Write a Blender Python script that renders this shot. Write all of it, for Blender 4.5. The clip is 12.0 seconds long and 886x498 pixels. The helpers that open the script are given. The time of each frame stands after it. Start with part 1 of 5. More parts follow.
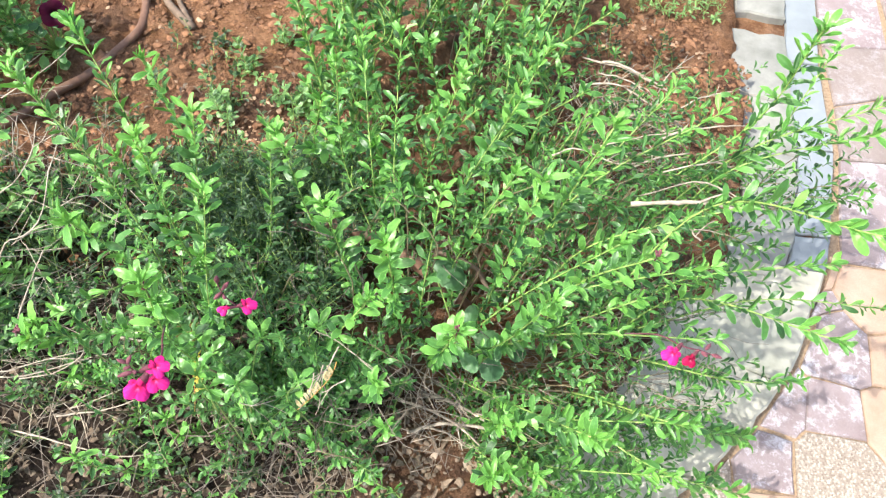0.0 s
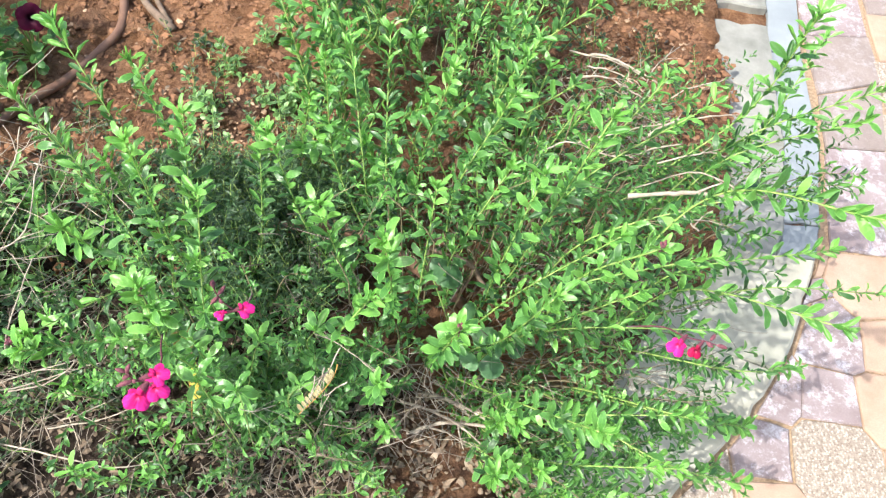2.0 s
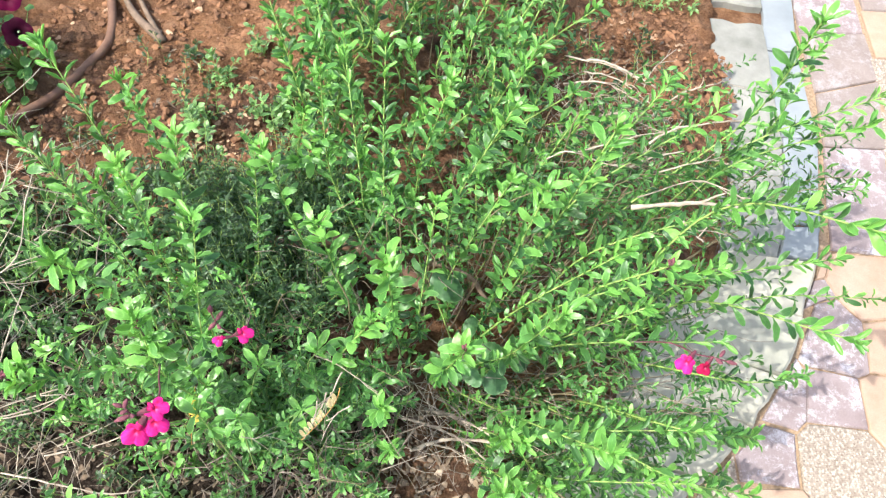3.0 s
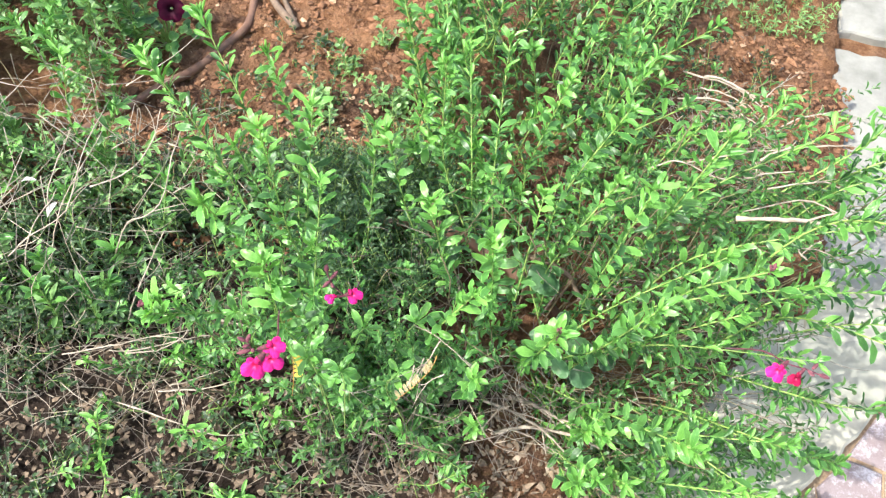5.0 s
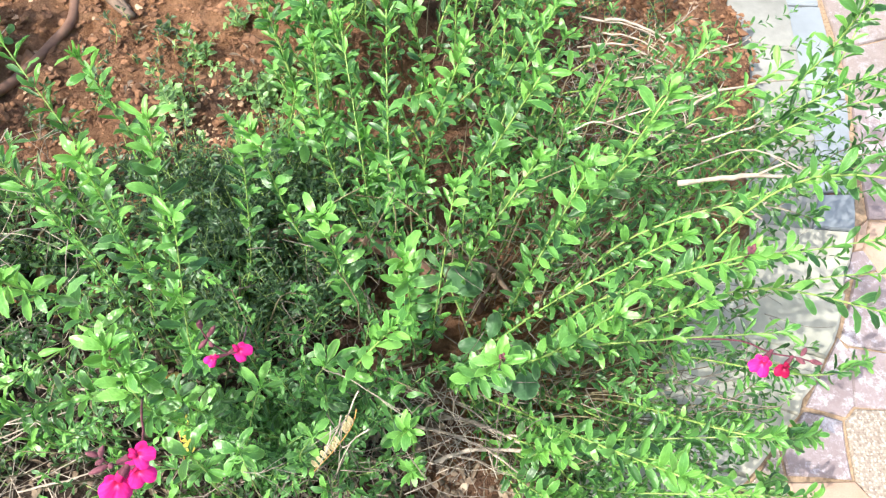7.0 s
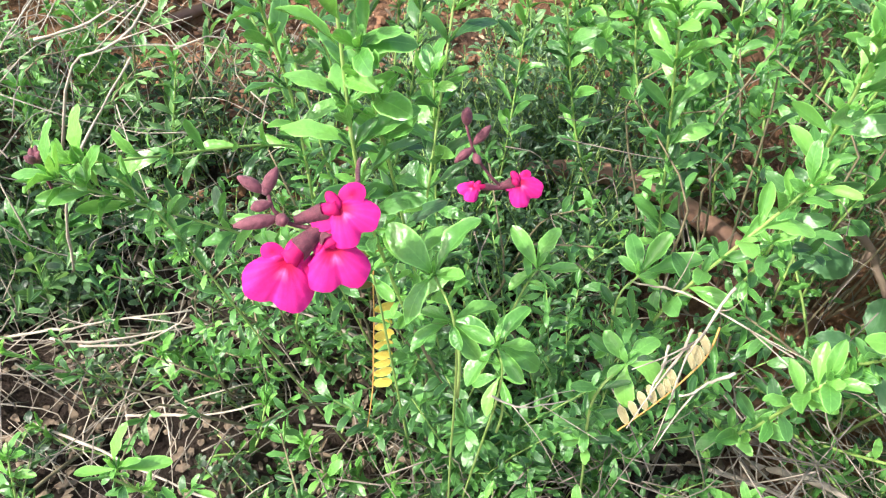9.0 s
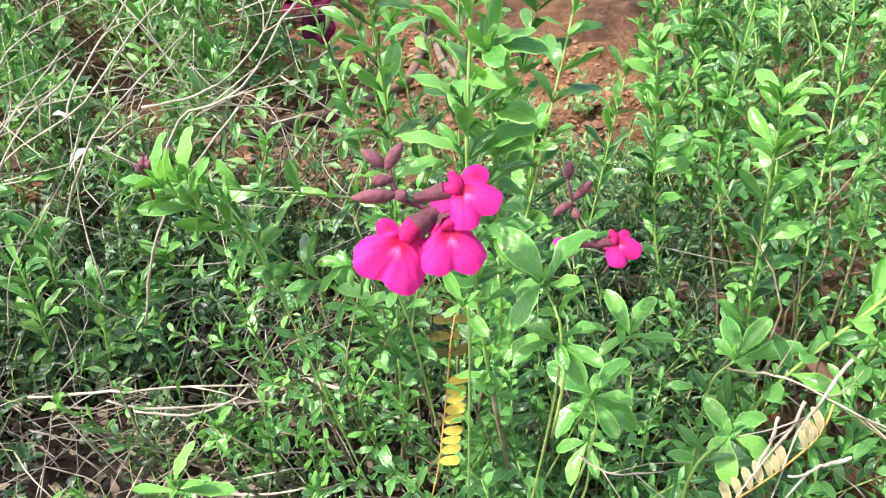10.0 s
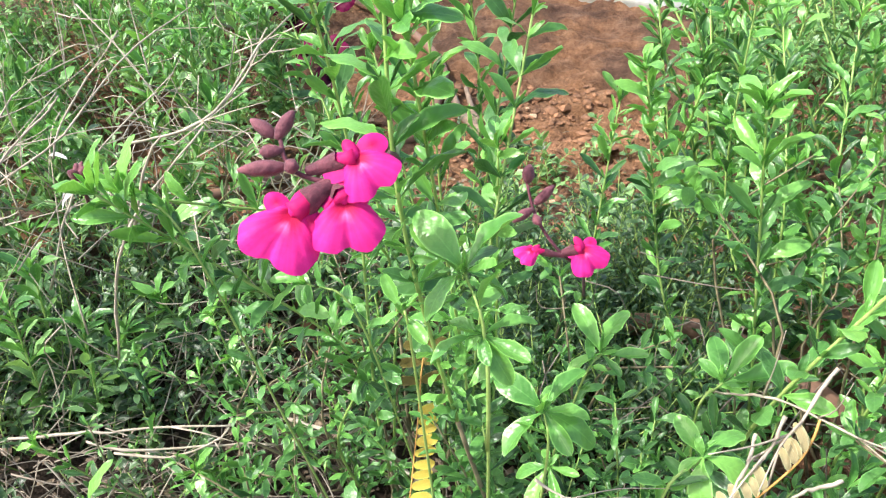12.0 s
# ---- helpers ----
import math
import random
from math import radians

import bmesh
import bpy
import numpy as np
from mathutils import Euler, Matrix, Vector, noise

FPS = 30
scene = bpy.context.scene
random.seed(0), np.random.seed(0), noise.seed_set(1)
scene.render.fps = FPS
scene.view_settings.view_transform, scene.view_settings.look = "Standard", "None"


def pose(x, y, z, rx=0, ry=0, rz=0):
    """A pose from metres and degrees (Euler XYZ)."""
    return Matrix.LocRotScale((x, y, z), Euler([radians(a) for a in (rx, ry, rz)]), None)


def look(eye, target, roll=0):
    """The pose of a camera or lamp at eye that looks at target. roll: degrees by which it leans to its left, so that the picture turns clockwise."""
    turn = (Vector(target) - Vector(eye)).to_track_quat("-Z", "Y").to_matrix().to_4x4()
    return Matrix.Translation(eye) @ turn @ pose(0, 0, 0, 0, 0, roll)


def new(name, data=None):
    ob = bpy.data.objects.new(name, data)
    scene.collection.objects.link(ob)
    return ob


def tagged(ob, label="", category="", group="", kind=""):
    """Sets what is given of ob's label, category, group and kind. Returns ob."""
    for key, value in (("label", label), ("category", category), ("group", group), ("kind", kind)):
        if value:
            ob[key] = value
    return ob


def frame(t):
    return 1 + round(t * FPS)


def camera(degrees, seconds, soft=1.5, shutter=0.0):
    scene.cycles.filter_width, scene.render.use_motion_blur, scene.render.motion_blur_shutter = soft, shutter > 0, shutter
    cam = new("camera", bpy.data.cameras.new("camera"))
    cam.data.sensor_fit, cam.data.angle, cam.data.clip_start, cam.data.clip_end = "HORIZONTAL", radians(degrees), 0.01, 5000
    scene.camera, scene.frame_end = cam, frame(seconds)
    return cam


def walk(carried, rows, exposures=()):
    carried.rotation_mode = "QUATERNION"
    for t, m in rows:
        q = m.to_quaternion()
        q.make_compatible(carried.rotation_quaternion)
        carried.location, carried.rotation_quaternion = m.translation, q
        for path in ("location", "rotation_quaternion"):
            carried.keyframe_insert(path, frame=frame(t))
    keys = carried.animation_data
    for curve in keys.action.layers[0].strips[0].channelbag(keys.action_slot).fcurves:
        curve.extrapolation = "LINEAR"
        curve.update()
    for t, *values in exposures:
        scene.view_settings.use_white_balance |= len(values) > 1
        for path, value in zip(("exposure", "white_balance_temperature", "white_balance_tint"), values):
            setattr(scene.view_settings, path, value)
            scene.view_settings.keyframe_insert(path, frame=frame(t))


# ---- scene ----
cam = camera(58.0, 12.0, 1.3)
PATH = [
    (0, (0.193, 0.142, 1.333), (0.218, 1.188, -0.372), 7.4),
    (0.5, (0.242, 0.12, 1.348), (0.242, 1.162, -0.36), 6.1),
    (1, (0.235, 0.098, 1.358), (0.242, 1.146, -0.346), 5.8),
    (1.5, (0.205, 0.104, 1.346), (0.23, 1.155, -0.356), 6.1),
    (2, (0.171, 0.146, 1.32), (0.247, 1.192, -0.383), 8.2),
    (2.5, (0.158, 0.177, 1.297), (0.271, 1.215, -0.408), 9.0),
    (2.7, (0.159, 0.183, 1.303), (0.273, 1.217, -0.405), 8.8),
    (4.3, (0.17, 0.1, 1.351), (0.068, 1.189, -0.324), 1.9),
    (4.5, (0.161, 0.099, 1.341), (0.057, 1.164, -0.349), 2.7),
    (5, (0.145, 0.118, 1.337), (0.015, 1.164, -0.362), 3.6),
    (5.5, (0.139, 0.13, 1.33), (0.013, 1.167, -0.375), 3.9),
    (6, (0.146, 0.176, 1.299), (0.119, 1.188, -0.426), 7.3),
    (6.5, (0.144, 0.251, 1.257), (0.243, 1.207, -0.497), 8.6),
    (6.7, (0.137, 0.258, 1.243), (0.285, 1.223, -0.502), 8.8),
    (8.3, (0.114, 0.239, 0.963), (-0.084, 1.314, -0.712), -6.5),
    (8.5, (0.086, 0.247, 0.919), (-0.154, 1.337, -0.741), -6.5),
    (9, (0.024, 0.26, 0.818), (-0.299, 1.455, -0.753), -0.9),
    (9.5, (0.008, 0.245, 0.783), (-0.431, 1.596, -0.624), 0.7),
    (10, (0.011, 0.223, 0.772), (-0.505, 1.653, -0.528), 0.5),
    (10.5, (0.029, 0.219, 0.745), (-0.539, 1.676, -0.503), 0.3),
    (11, (0.038, 0.237, 0.728), (-0.573, 1.702, -0.488), -0.3),
    (11.5, (0.035, 0.234, 0.73), (-0.615, 1.702, -0.462), -2.0),
    (12, (0.05, 0.241, 0.735), (-0.601, 1.727, -0.435), -2.5),
]
walk(cam, [(t, look(eye, target, roll)) for t, eye, target, roll in PATH], [(0, 0.60), (2.7, 0.57), (4.3, 0.70), (5.6, 0.70), (6.7, 0.65), (8.3, 0.73), (10, 0.69), (12, 0.67)])

# world, sun
SUN_WAY = Vector((0.68, 0.38, -1.03)).normalized()
world = bpy.data.worlds.new("sky")
scene.world = world
world.use_nodes = True
wn = world.node_tree
sky = wn.nodes.new("ShaderNodeTexSky")
sky.sky_type, sky.sun_disc = "NISHITA", False
sky.dust_density, sky.ozone_density = 4.0, 0.6
sky.sun_elevation = math.asin(-SUN_WAY.z)
sky.sun_rotation = math.atan2(-SUN_WAY.x, -SUN_WAY.y)
wn.nodes["Background"].inputs["Strength"].default_value = 0.235
wn.links.new(sky.outputs[0], wn.nodes["Background"].inputs["Color"])
sun = new("sun", bpy.data.lights.new("sun", "SUN"))
sun.data.energy, sun.data.angle, sun.data.color = 3.8, radians(0.7), (1.0, 0.96, 0.93)
sun.matrix_world = look((0, 0, 3), Vector((0, 0, 3)) + SUN_WAY)


# ---- materials ----
def material(name, rough=0.6, spec=0.5):
    m = bpy.data.materials.new(name)
    m.use_nodes = True
    nt = m.node_tree
    b = nt.nodes["Principled BSDF"]
    b.inputs["Roughness"].default_value = rough
    b.inputs["Specular IOR Level"].default_value = spec
    return m, nt, b


def node(nt, kind, **values):
    n = nt.nodes.new(kind)
    for k, v in values.items():
        n.inputs[k.replace("_", " ")].default_value = v
    return n


def ramp(nt, source, stops):
    r = nt.nodes.new("ShaderNodeValToRGB")
    e = r.color_ramp.elements
    while len(e) < len(stops):
        e.new(0.5)
    for s, (at, col) in zip(e, stops):
        s.position, s.color = at, (*col, 1)
    nt.links.new(source, r.inputs[0])
    return r.outputs[0]


def blend(nt, fac, a, b, mode="MIX"):
    x = nt.nodes.new("ShaderNodeMix")
    x.data_type, x.blend_type = "RGBA", mode
    for k, v in ((0, fac), (6, a), (7, b)):
        if isinstance(v, (int, float)):
            x.inputs[k].default_value = v
        elif isinstance(v, tuple):
            x.inputs[k].default_value = (*v, 1)
        else:
            nt.links.new(v, x.inputs[k])
    return x.outputs[2]


def noise_tex(nt, scale, detail=6.0, rough=0.6, coord="Object"):
    tc = nt.nodes.new("ShaderNodeTexCoord")
    n = node(nt, "ShaderNodeTexNoise", Scale=scale, Detail=detail, Roughness=rough)
    nt.links.new(tc.outputs[coord], n.inputs["Vector"])
    return n.outputs["Fac"]


def bump(nt, b, height, strength=0.4, distance=0.002):
    n = node(nt, "ShaderNodeBump", Strength=strength, Distance=distance)
    nt.links.new(height, n.inputs["Height"])
    nt.links.new(n.outputs[0], b.inputs["Normal"])


def leaf_material(name, old, young, joined, rough=0.25, glow=0.24):
    """Leaf: colour runs from old to young by chance from leaf to leaf; pale midrib and margin; light shines through."""
    m, nt, b = material(name, rough, 0.55)
    if joined:
        chance = nt.nodes.new("ShaderNodeNewGeometry").outputs["Random Per Island"]
    else:
        chance = nt.nodes.new("ShaderNodeObjectInfo").outputs["Random"]
    mid = tuple((p + q) / 2 for p, q in zip(old, young))
    base = ramp(nt, chance, [(0.0, old), (0.55, mid), (1.0, young)])
    uv = nt.nodes.new("ShaderNodeUVMap")
    uv.uv_map = "UVMap"
    sep = nt.nodes.new("ShaderNodeSeparateXYZ")
    nt.links.new(uv.outputs[0], sep.inputs[0])
    rim = ramp(nt, sep.outputs[0], [(0.0, (1, 1, 1)), (0.08, (0.06, 0.06, 0.06)), (0.46, (0, 0, 0)), (0.5, (0.22, 0.22, 0.22)), (0.54, (0, 0, 0)), (0.92, (0.06, 0.06, 0.06)), (1.0, (1, 1, 1))])
    pale = tuple(min(1, c * 1.4 + 0.05) for c in young)
    grain = noise_tex(nt, 260 if joined else 6.5, 3)
    col = blend(nt, rim, base, pale)
    col = blend(nt, 0.35, col, ramp(nt, grain, [(0.3, (0.55, 0.6, 0.5)), (0.7, (1.1, 1.1, 1.0))]), "MULTIPLY")
    def sum_of(kind, p, q):
        n = nt.nodes.new("ShaderNodeMath")
        n.operation = kind
        for k, v in enumerate((p, q)):
            if isinstance(v, float):
                n.inputs[k].default_value = v
            else:
                nt.links.new(v, n.inputs[k])
        return n.outputs[0]

    off = sum_of("ABSOLUTE", sum_of("SUBTRACT", sep.outputs[0], 0.5), 0.0)
    wave = sum_of("SINE", sum_of("SUBTRACT", sum_of("MULTIPLY", sep.outputs[1], 44.0), sum_of("MULTIPLY", off, 20.0)), 0.0)
    col = blend(nt, 0.13, col, ramp(nt, wave, [(0.0, (0.82, 0.84, 0.8)), (0.7, (1.0, 1.0, 1.0)), (1.0, (1.3, 1.25, 1.2))]), "MULTIPLY")
    nt.links.new(col, b.inputs["Base Color"])
    pucker = node(nt, "ShaderNodeMath")
    pucker.operation = "MULTIPLY_ADD"
    nt.links.new(noise_tex(nt, 110 if joined else 2.8, 2), pucker.inputs[0])
    pucker.inputs[1].default_value = 3.0
    nt.links.new(grain, pucker.inputs[2])
    bump(nt, b, sum_of("ADD", pucker.outputs[0], sum_of("MULTIPLY", wave, 0.06)), 0.6, 0.0008)
    tr = nt.nodes.new("ShaderNodeBsdfTranslucent")
    nt.links.new(blend(nt, 1.0, col, (1.4, 1.35, 0.85), "MULTIPLY"), tr.inputs["Color"])
    mix = nt.nodes.new("ShaderNodeMixShader")
    mix.inputs[0].default_value = glow
    nt.links.new(b.outputs[0], mix.inputs[1])
    nt.links.new(tr.outputs[0], mix.inputs[2])
    nt.links.new(mix.outputs[0], nt.nodes["Material Output"].inputs["Surface"])
    return m


def plain_material(name, stops, scale, rough=0.7, relief=0.4, distance=0.001, detail=8.0, chance=None, spec=0.4, coord="Object"):
    m, nt, b = material(name, rough, spec)
    f = noise_tex(nt, scale, detail, 0.65, coord)
    col = ramp(nt, f, stops)
    if chance:
        src = nt.nodes.new("ShaderNodeObjectInfo").outputs["Random"] if chance == "object" else nt.nodes.new("ShaderNodeNewGeometry").outputs["Random Per Island"]
        col = blend(nt, 0.8, col, ramp(nt, src, [(0.0, (0.6, 0.6, 0.6)), (1.0, (1.25, 1.22, 1.15))]), "MULTIPLY")
    nt.links.new(col, b.inputs["Base Color"])
    bump(nt, b, f, relief, distance)
    return m


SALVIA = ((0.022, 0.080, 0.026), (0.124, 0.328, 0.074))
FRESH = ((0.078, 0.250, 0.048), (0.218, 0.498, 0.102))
LIGHT = ((0.042, 0.148, 0.038), (0.184, 0.440, 0.097))
GREYLEAF = ((0.065, 0.16, 0.055), (0.26, 0.48, 0.16))
# weed green with the shade under the plants darkened into it
SHADED_WEED = ((0.014, 0.038, 0.016), (0.062, 0.138, 0.044))
leaf_single = leaf_material("salvia_leaf", *SALVIA, False, 0.31)
weed_single = leaf_material("broad_weed_leaf", (0.045, 0.13, 0.05), (0.10, 0.24, 0.085), False, 0.45)
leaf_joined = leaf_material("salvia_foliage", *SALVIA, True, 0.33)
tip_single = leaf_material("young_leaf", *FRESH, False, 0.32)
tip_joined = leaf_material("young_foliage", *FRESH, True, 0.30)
light_joined = leaf_material("light_foliage", *LIGHT, True, 0.31)
grey_joined = leaf_material("grey_foliage", *GREYLEAF, True, 0.36)
shaded_weed_joined = leaf_material("shaded_weed_foliage", *SHADED_WEED, True, 0.33)
# dark green fine weed; its colour also holds shade between the bushes
shade_joined = leaf_material("shaded_fine_weed_foliage", (0.022, 0.058, 0.026), (0.095, 0.20, 0.075), True, 0.36)
stem_green = plain_material("green_stem", [(0.3, (0.19, 0.32, 0.065)), (0.7, (0.36, 0.50, 0.15))], 120, 0.5)
stem_brown = plain_material("woody_stem", [(0.3, (0.11, 0.09, 0.05)), (0.7, (0.30, 0.26, 0.15))], 90, 0.8)
twig_pale = plain_material("dry_twig", [(0.25, (0.24, 0.20, 0.155)), (0.7, (0.56, 0.50, 0.41))], 70, 0.85, chance="island")


stalk_mat = plain_material("dead_stalk", [(0.25, (0.12, 0.10, 0.08)), (0.7, (0.34, 0.295, 0.24))], 70, 0.85, chance="island")


def petal_material(name, throat, lobe, glow):
    """Petal: from a darker throat to bright lobes along its length, finely veined, light shining through."""
    m, nt, b = material(name, 0.6, 0.15)
    uv = nt.nodes.new("ShaderNodeUVMap")
    uv.uv_map = "UVMap"
    sep = nt.nodes.new("ShaderNodeSeparateXYZ")
    nt.links.new(uv.outputs[0], sep.inputs[0])
    mid = tuple(0.35 * p + 0.65 * q for p, q in zip(throat, lobe))
    col = ramp(nt, sep.outputs[1], [(0.0, throat), (0.15, throat), (0.42, mid), (0.85, lobe)])
    # pale highlight along the middle near the throat, painted into the petal colour
    highlight = blend(nt, 1.0, ramp(nt, sep.outputs[0], [(0.38, (0, 0, 0)), (0.47, (1, 1, 1)), (0.53, (1, 1, 1)), (0.62, (0, 0, 0))]), ramp(nt, sep.outputs[1], [(0.12, (0, 0, 0)), (0.26, (0.9, 0.9, 0.9)), (0.46, (0, 0, 0))]), "MULTIPLY")
    col = blend(nt, highlight, col, tuple(min(1.0, c + 0.14) for c in lobe))
    vein = noise_tex(nt, 330, 4)
    col = blend(nt, 0.5, col, ramp(nt, vein, [(0.3, (0.72, 0.7, 0.75)), (0.7, (1.1, 1.1, 1.1))]), "MULTIPLY")
    col = blend(nt, 0.55, col, ramp(nt, noise_tex(nt, 120, 3), [(0.32, (0.70, 0.5, 0.62)), (0.66, (1.05, 1.15, 1.08))]), "MULTIPLY")
    rays = node(nt, "ShaderNodeMath")
    rays.operation = "SINE"
    wide = node(nt, "ShaderNodeMath")
    wide.operation = "MULTIPLY"
    wide.inputs[1].default_value = 95.0
    nt.links.new(sep.outputs[0], wide.inputs[0])
    nt.links.new(wide.outputs[0], rays.inputs[0])
    col = blend(nt, 0.35, col, ramp(nt, rays.outputs[0], [(0.0, (0.80, 0.6, 0.72)), (0.8, (1.0, 1.0, 1.0))]), "MULTIPLY")
    nt.links.new(col, b.inputs["Base Color"])
    bump(nt, b, vein, 0.4, 0.0008)
    tr = nt.nodes.new("ShaderNodeBsdfTranslucent")
    nt.links.new(col, tr.inputs["Color"])
    mix = nt.nodes.new("ShaderNodeMixShader")
    mix.inputs[0].default_value = glow
    nt.links.new(b.outputs[0], mix.inputs[1])
    nt.links.new(tr.outputs[0], mix.inputs[2])
    nt.links.new(mix.outputs[0], nt.nodes["Material Output"].inputs["Surface"])
    return m


petal = petal_material("magenta_petal", (0.54, 0.012, 0.085), (0.90, 0.036, 0.335), 0.2)
red_petal = petal_material("withering_petal", (0.20, 0.004, 0.03), (0.50, 0.014, 0.09), 0.2)
crimson_petal = petal_material("crimson_petal", (0.05, 0.002, 0.013), (0.17, 0.003, 0.055), 0.2)
maroon_petal = petal_material("dark_petal", (0.02, 0.002, 0.01), (0.09, 0.004, 0.03), 0.15)
calyx_mat = plain_material("maroon_calyx", [(0.3, (0.055, 0.010, 0.020)), (0.7, (0.17, 0.040, 0.060))], 420, 0.7, 0.8)
bud_mat = plain_material("downy_bud", [(0.3, (0.075, 0.018, 0.030)), (0.7, (0.24, 0.075, 0.095))], 300, 0.7, 0.9)
for m in (calyx_mat, bud_mat):
    m.node_tree.nodes["Principled BSDF"].inputs["Sheen Weight"].default_value = 0.12
yellow_leaf = leaf_material("yellow_leaflet", (0.74, 0.52, 0.05), (0.88, 0.70, 0.16), True, 0.55, 0.3)
cream_leaf = leaf_material("cream_leaflet", (0.62, 0.46, 0.18), (0.84, 0.72, 0.44), True, 0.6, 0.2)
olive_leaf = leaf_material("olive_leaflet", (0.07, 0.068, 0.012), (0.22, 0.17, 0.03), True, 0.55, 0.25)
rachis_mat = plain_material("rachis", [(0.3, (0.45, 0.22, 0.05)), (0.7, (0.62, 0.36, 0.10))], 120, 0.6)
pipe_mat = plain_material("pipe_plastic", [(0.3, (0.14, 0.075, 0.05)), (0.7, (0.24, 0.14, 0.09))], 45, 0.55, 0.3, 0.0006)
cut_wood = plain_material("grey_branch", [(0.3, (0.12, 0.085, 0.06)), (0.7, (0.26, 0.19, 0.135))], 60, 0.85)
clod_mat = plain_material("soil_clod", [(0.3, (0.11, 0.055, 0.030)), (0.7, (0.33, 0.175, 0.095))], 60, 0.95, 0.5, chance="island")
litter_mat = plain_material("leaf_litter", [(0.3, (0.075, 0.055, 0.040)), (0.7, (0.33, 0.255, 0.18))], 60, 0.9, chance="island")
pebble_mat = plain_material("garden_stone", [(0.3, (0.28, 0.22, 0.15)), (0.7, (0.52, 0.44, 0.33))], 40, 0.85)


def soil_material():
    m, nt, b = material("red_soil", 0.95, 0.2)
    big, mid, fine = noise_tex(nt, 4.5, 6), noise_tex(nt, 26, 8, 0.7), noise_tex(nt, 170, 6, 0.75)
    brown = ramp(nt, mid, [(0.3, (0.055, 0.031, 0.020)), (0.5, (0.145, 0.080, 0.050)), (0.75, (0.29, 0.18, 0.115))])
    orange = ramp(nt, mid, [(0.3, (0.13, 0.060, 0.026)), (0.5, (0.30, 0.155, 0.078)), (0.75, (0.50, 0.29, 0.165))])
    red = blend(nt, ramp(nt, big, [(0.42, (0, 0, 0)), (0.58, (1, 1, 1))]), brown, orange)
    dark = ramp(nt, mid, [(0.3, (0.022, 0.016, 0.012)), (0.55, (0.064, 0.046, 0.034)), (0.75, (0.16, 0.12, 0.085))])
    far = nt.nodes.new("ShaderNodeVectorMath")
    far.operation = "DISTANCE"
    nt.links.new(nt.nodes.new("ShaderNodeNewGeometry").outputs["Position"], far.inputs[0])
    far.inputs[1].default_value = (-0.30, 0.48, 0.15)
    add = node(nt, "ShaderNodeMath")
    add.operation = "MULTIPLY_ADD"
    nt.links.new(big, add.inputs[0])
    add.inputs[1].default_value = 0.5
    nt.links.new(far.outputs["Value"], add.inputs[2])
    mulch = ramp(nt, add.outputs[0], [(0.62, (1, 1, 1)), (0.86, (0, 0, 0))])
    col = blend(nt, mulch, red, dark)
    col = blend(nt, 0.6, col, ramp(nt, fine, [(0.3, (0.35, 0.35, 0.35)), (0.7, (1.25, 1.25, 1.25))]), "MULTIPLY")
    nt.links.new(col, b.inputs["Base Color"])
    both = node(nt, "ShaderNodeMath")
    both.operation = "MULTIPLY_ADD"
    nt.links.new(mid, both.inputs[0])
    both.inputs[1].default_value = 1.5
    nt.links.new(fine, both.inputs[2])
    bump(nt, b, both.outputs[0], 1.0, 0.010)
    return m


def paver_material(name, dark, light, salt=0.0, pebbles=False):
    m, nt, b = material(name, 0.85, 0.3)
    f, g = noise_tex(nt, 14, 6), noise_tex(nt, 420, 4, 0.7)
    col = ramp(nt, f, [(0.3, dark), (0.7, light)])
    col = blend(nt, 0.5, col, ramp(nt, g, [(0.3, (0.7, 0.7, 0.7)), (0.7, (1.15, 1.15, 1.15))]), "MULTIPLY")
    height = g
    if pebbles:
        tc = nt.nodes.new("ShaderNodeTexCoord")
        v = node(nt, "ShaderNodeTexVoronoi", Scale=290.0)
        nt.links.new(tc.outputs["Object"], v.inputs["Vector"])
        stone = ramp(nt, v.outputs["Color"], [(0.15, (0.22, 0.18, 0.14)), (0.45, (0.30, 0.255, 0.20)), (0.8, (0.50, 0.45, 0.38))])
        col = blend(nt, ramp(nt, v.outputs["Distance"], [(0.45, (1, 1, 1)), (0.75, (0.15, 0.15, 0.15))]), (0.30, 0.25, 0.20), stone)
        height = v.outputs["Distance"]
    if salt:
        s = ramp(nt, noise_tex(nt, 13, 14, 0.88), [(0.505, (0, 0, 0)), (0.60, (salt, salt, salt))])
        col = blend(nt, s, col, (0.72, 0.72, 0.76))
    nt.links.new(col, b.inputs["Base Color"])
    bump(nt, b, height, 0.5, 0.0015 if pebbles else 0.0006)
    return m


soil = soil_material()
paver_purple = paver_material("mauve_concrete", (0.245, 0.195, 0.19), (0.335, 0.28, 0.275), 0.75)
paver_tan = paver_material("tan_concrete", (0.385, 0.265, 0.185), (0.48, 0.36, 0.27))
paver_beige = paver_material("beige_concrete", (0.23, 0.19, 0.168), (0.31, 0.262, 0.235), 0.25)
paver_pebble = paver_material("washed_pebble", (0.5, 0.42, 0.30), (0.6, 0.5, 0.36), 0, True)
sand = plain_material("joint_sand", [(0.3, (0.20, 0.14, 0.085)), (0.7, (0.46, 0.34, 0.22))], 150, 0.95, 0.6, 0.002)
flag_cream = plain_material("cream_flagstone", [(0.3, (0.32, 0.305, 0.235)), (0.48, (0.43, 0.415, 0.325)), (0.70, (0.56, 0.54, 0.435))], 9, 0.75, 0.5, 0.003)
flag_green = plain_material("grey_green_flagstone", [(0.3, (0.285, 0.29, 0.225)), (0.48, (0.38, 0.38, 0.305)), (0.70, (0.51, 0.50, 0.41))], 8, 0.7, 0.5, 0.003)
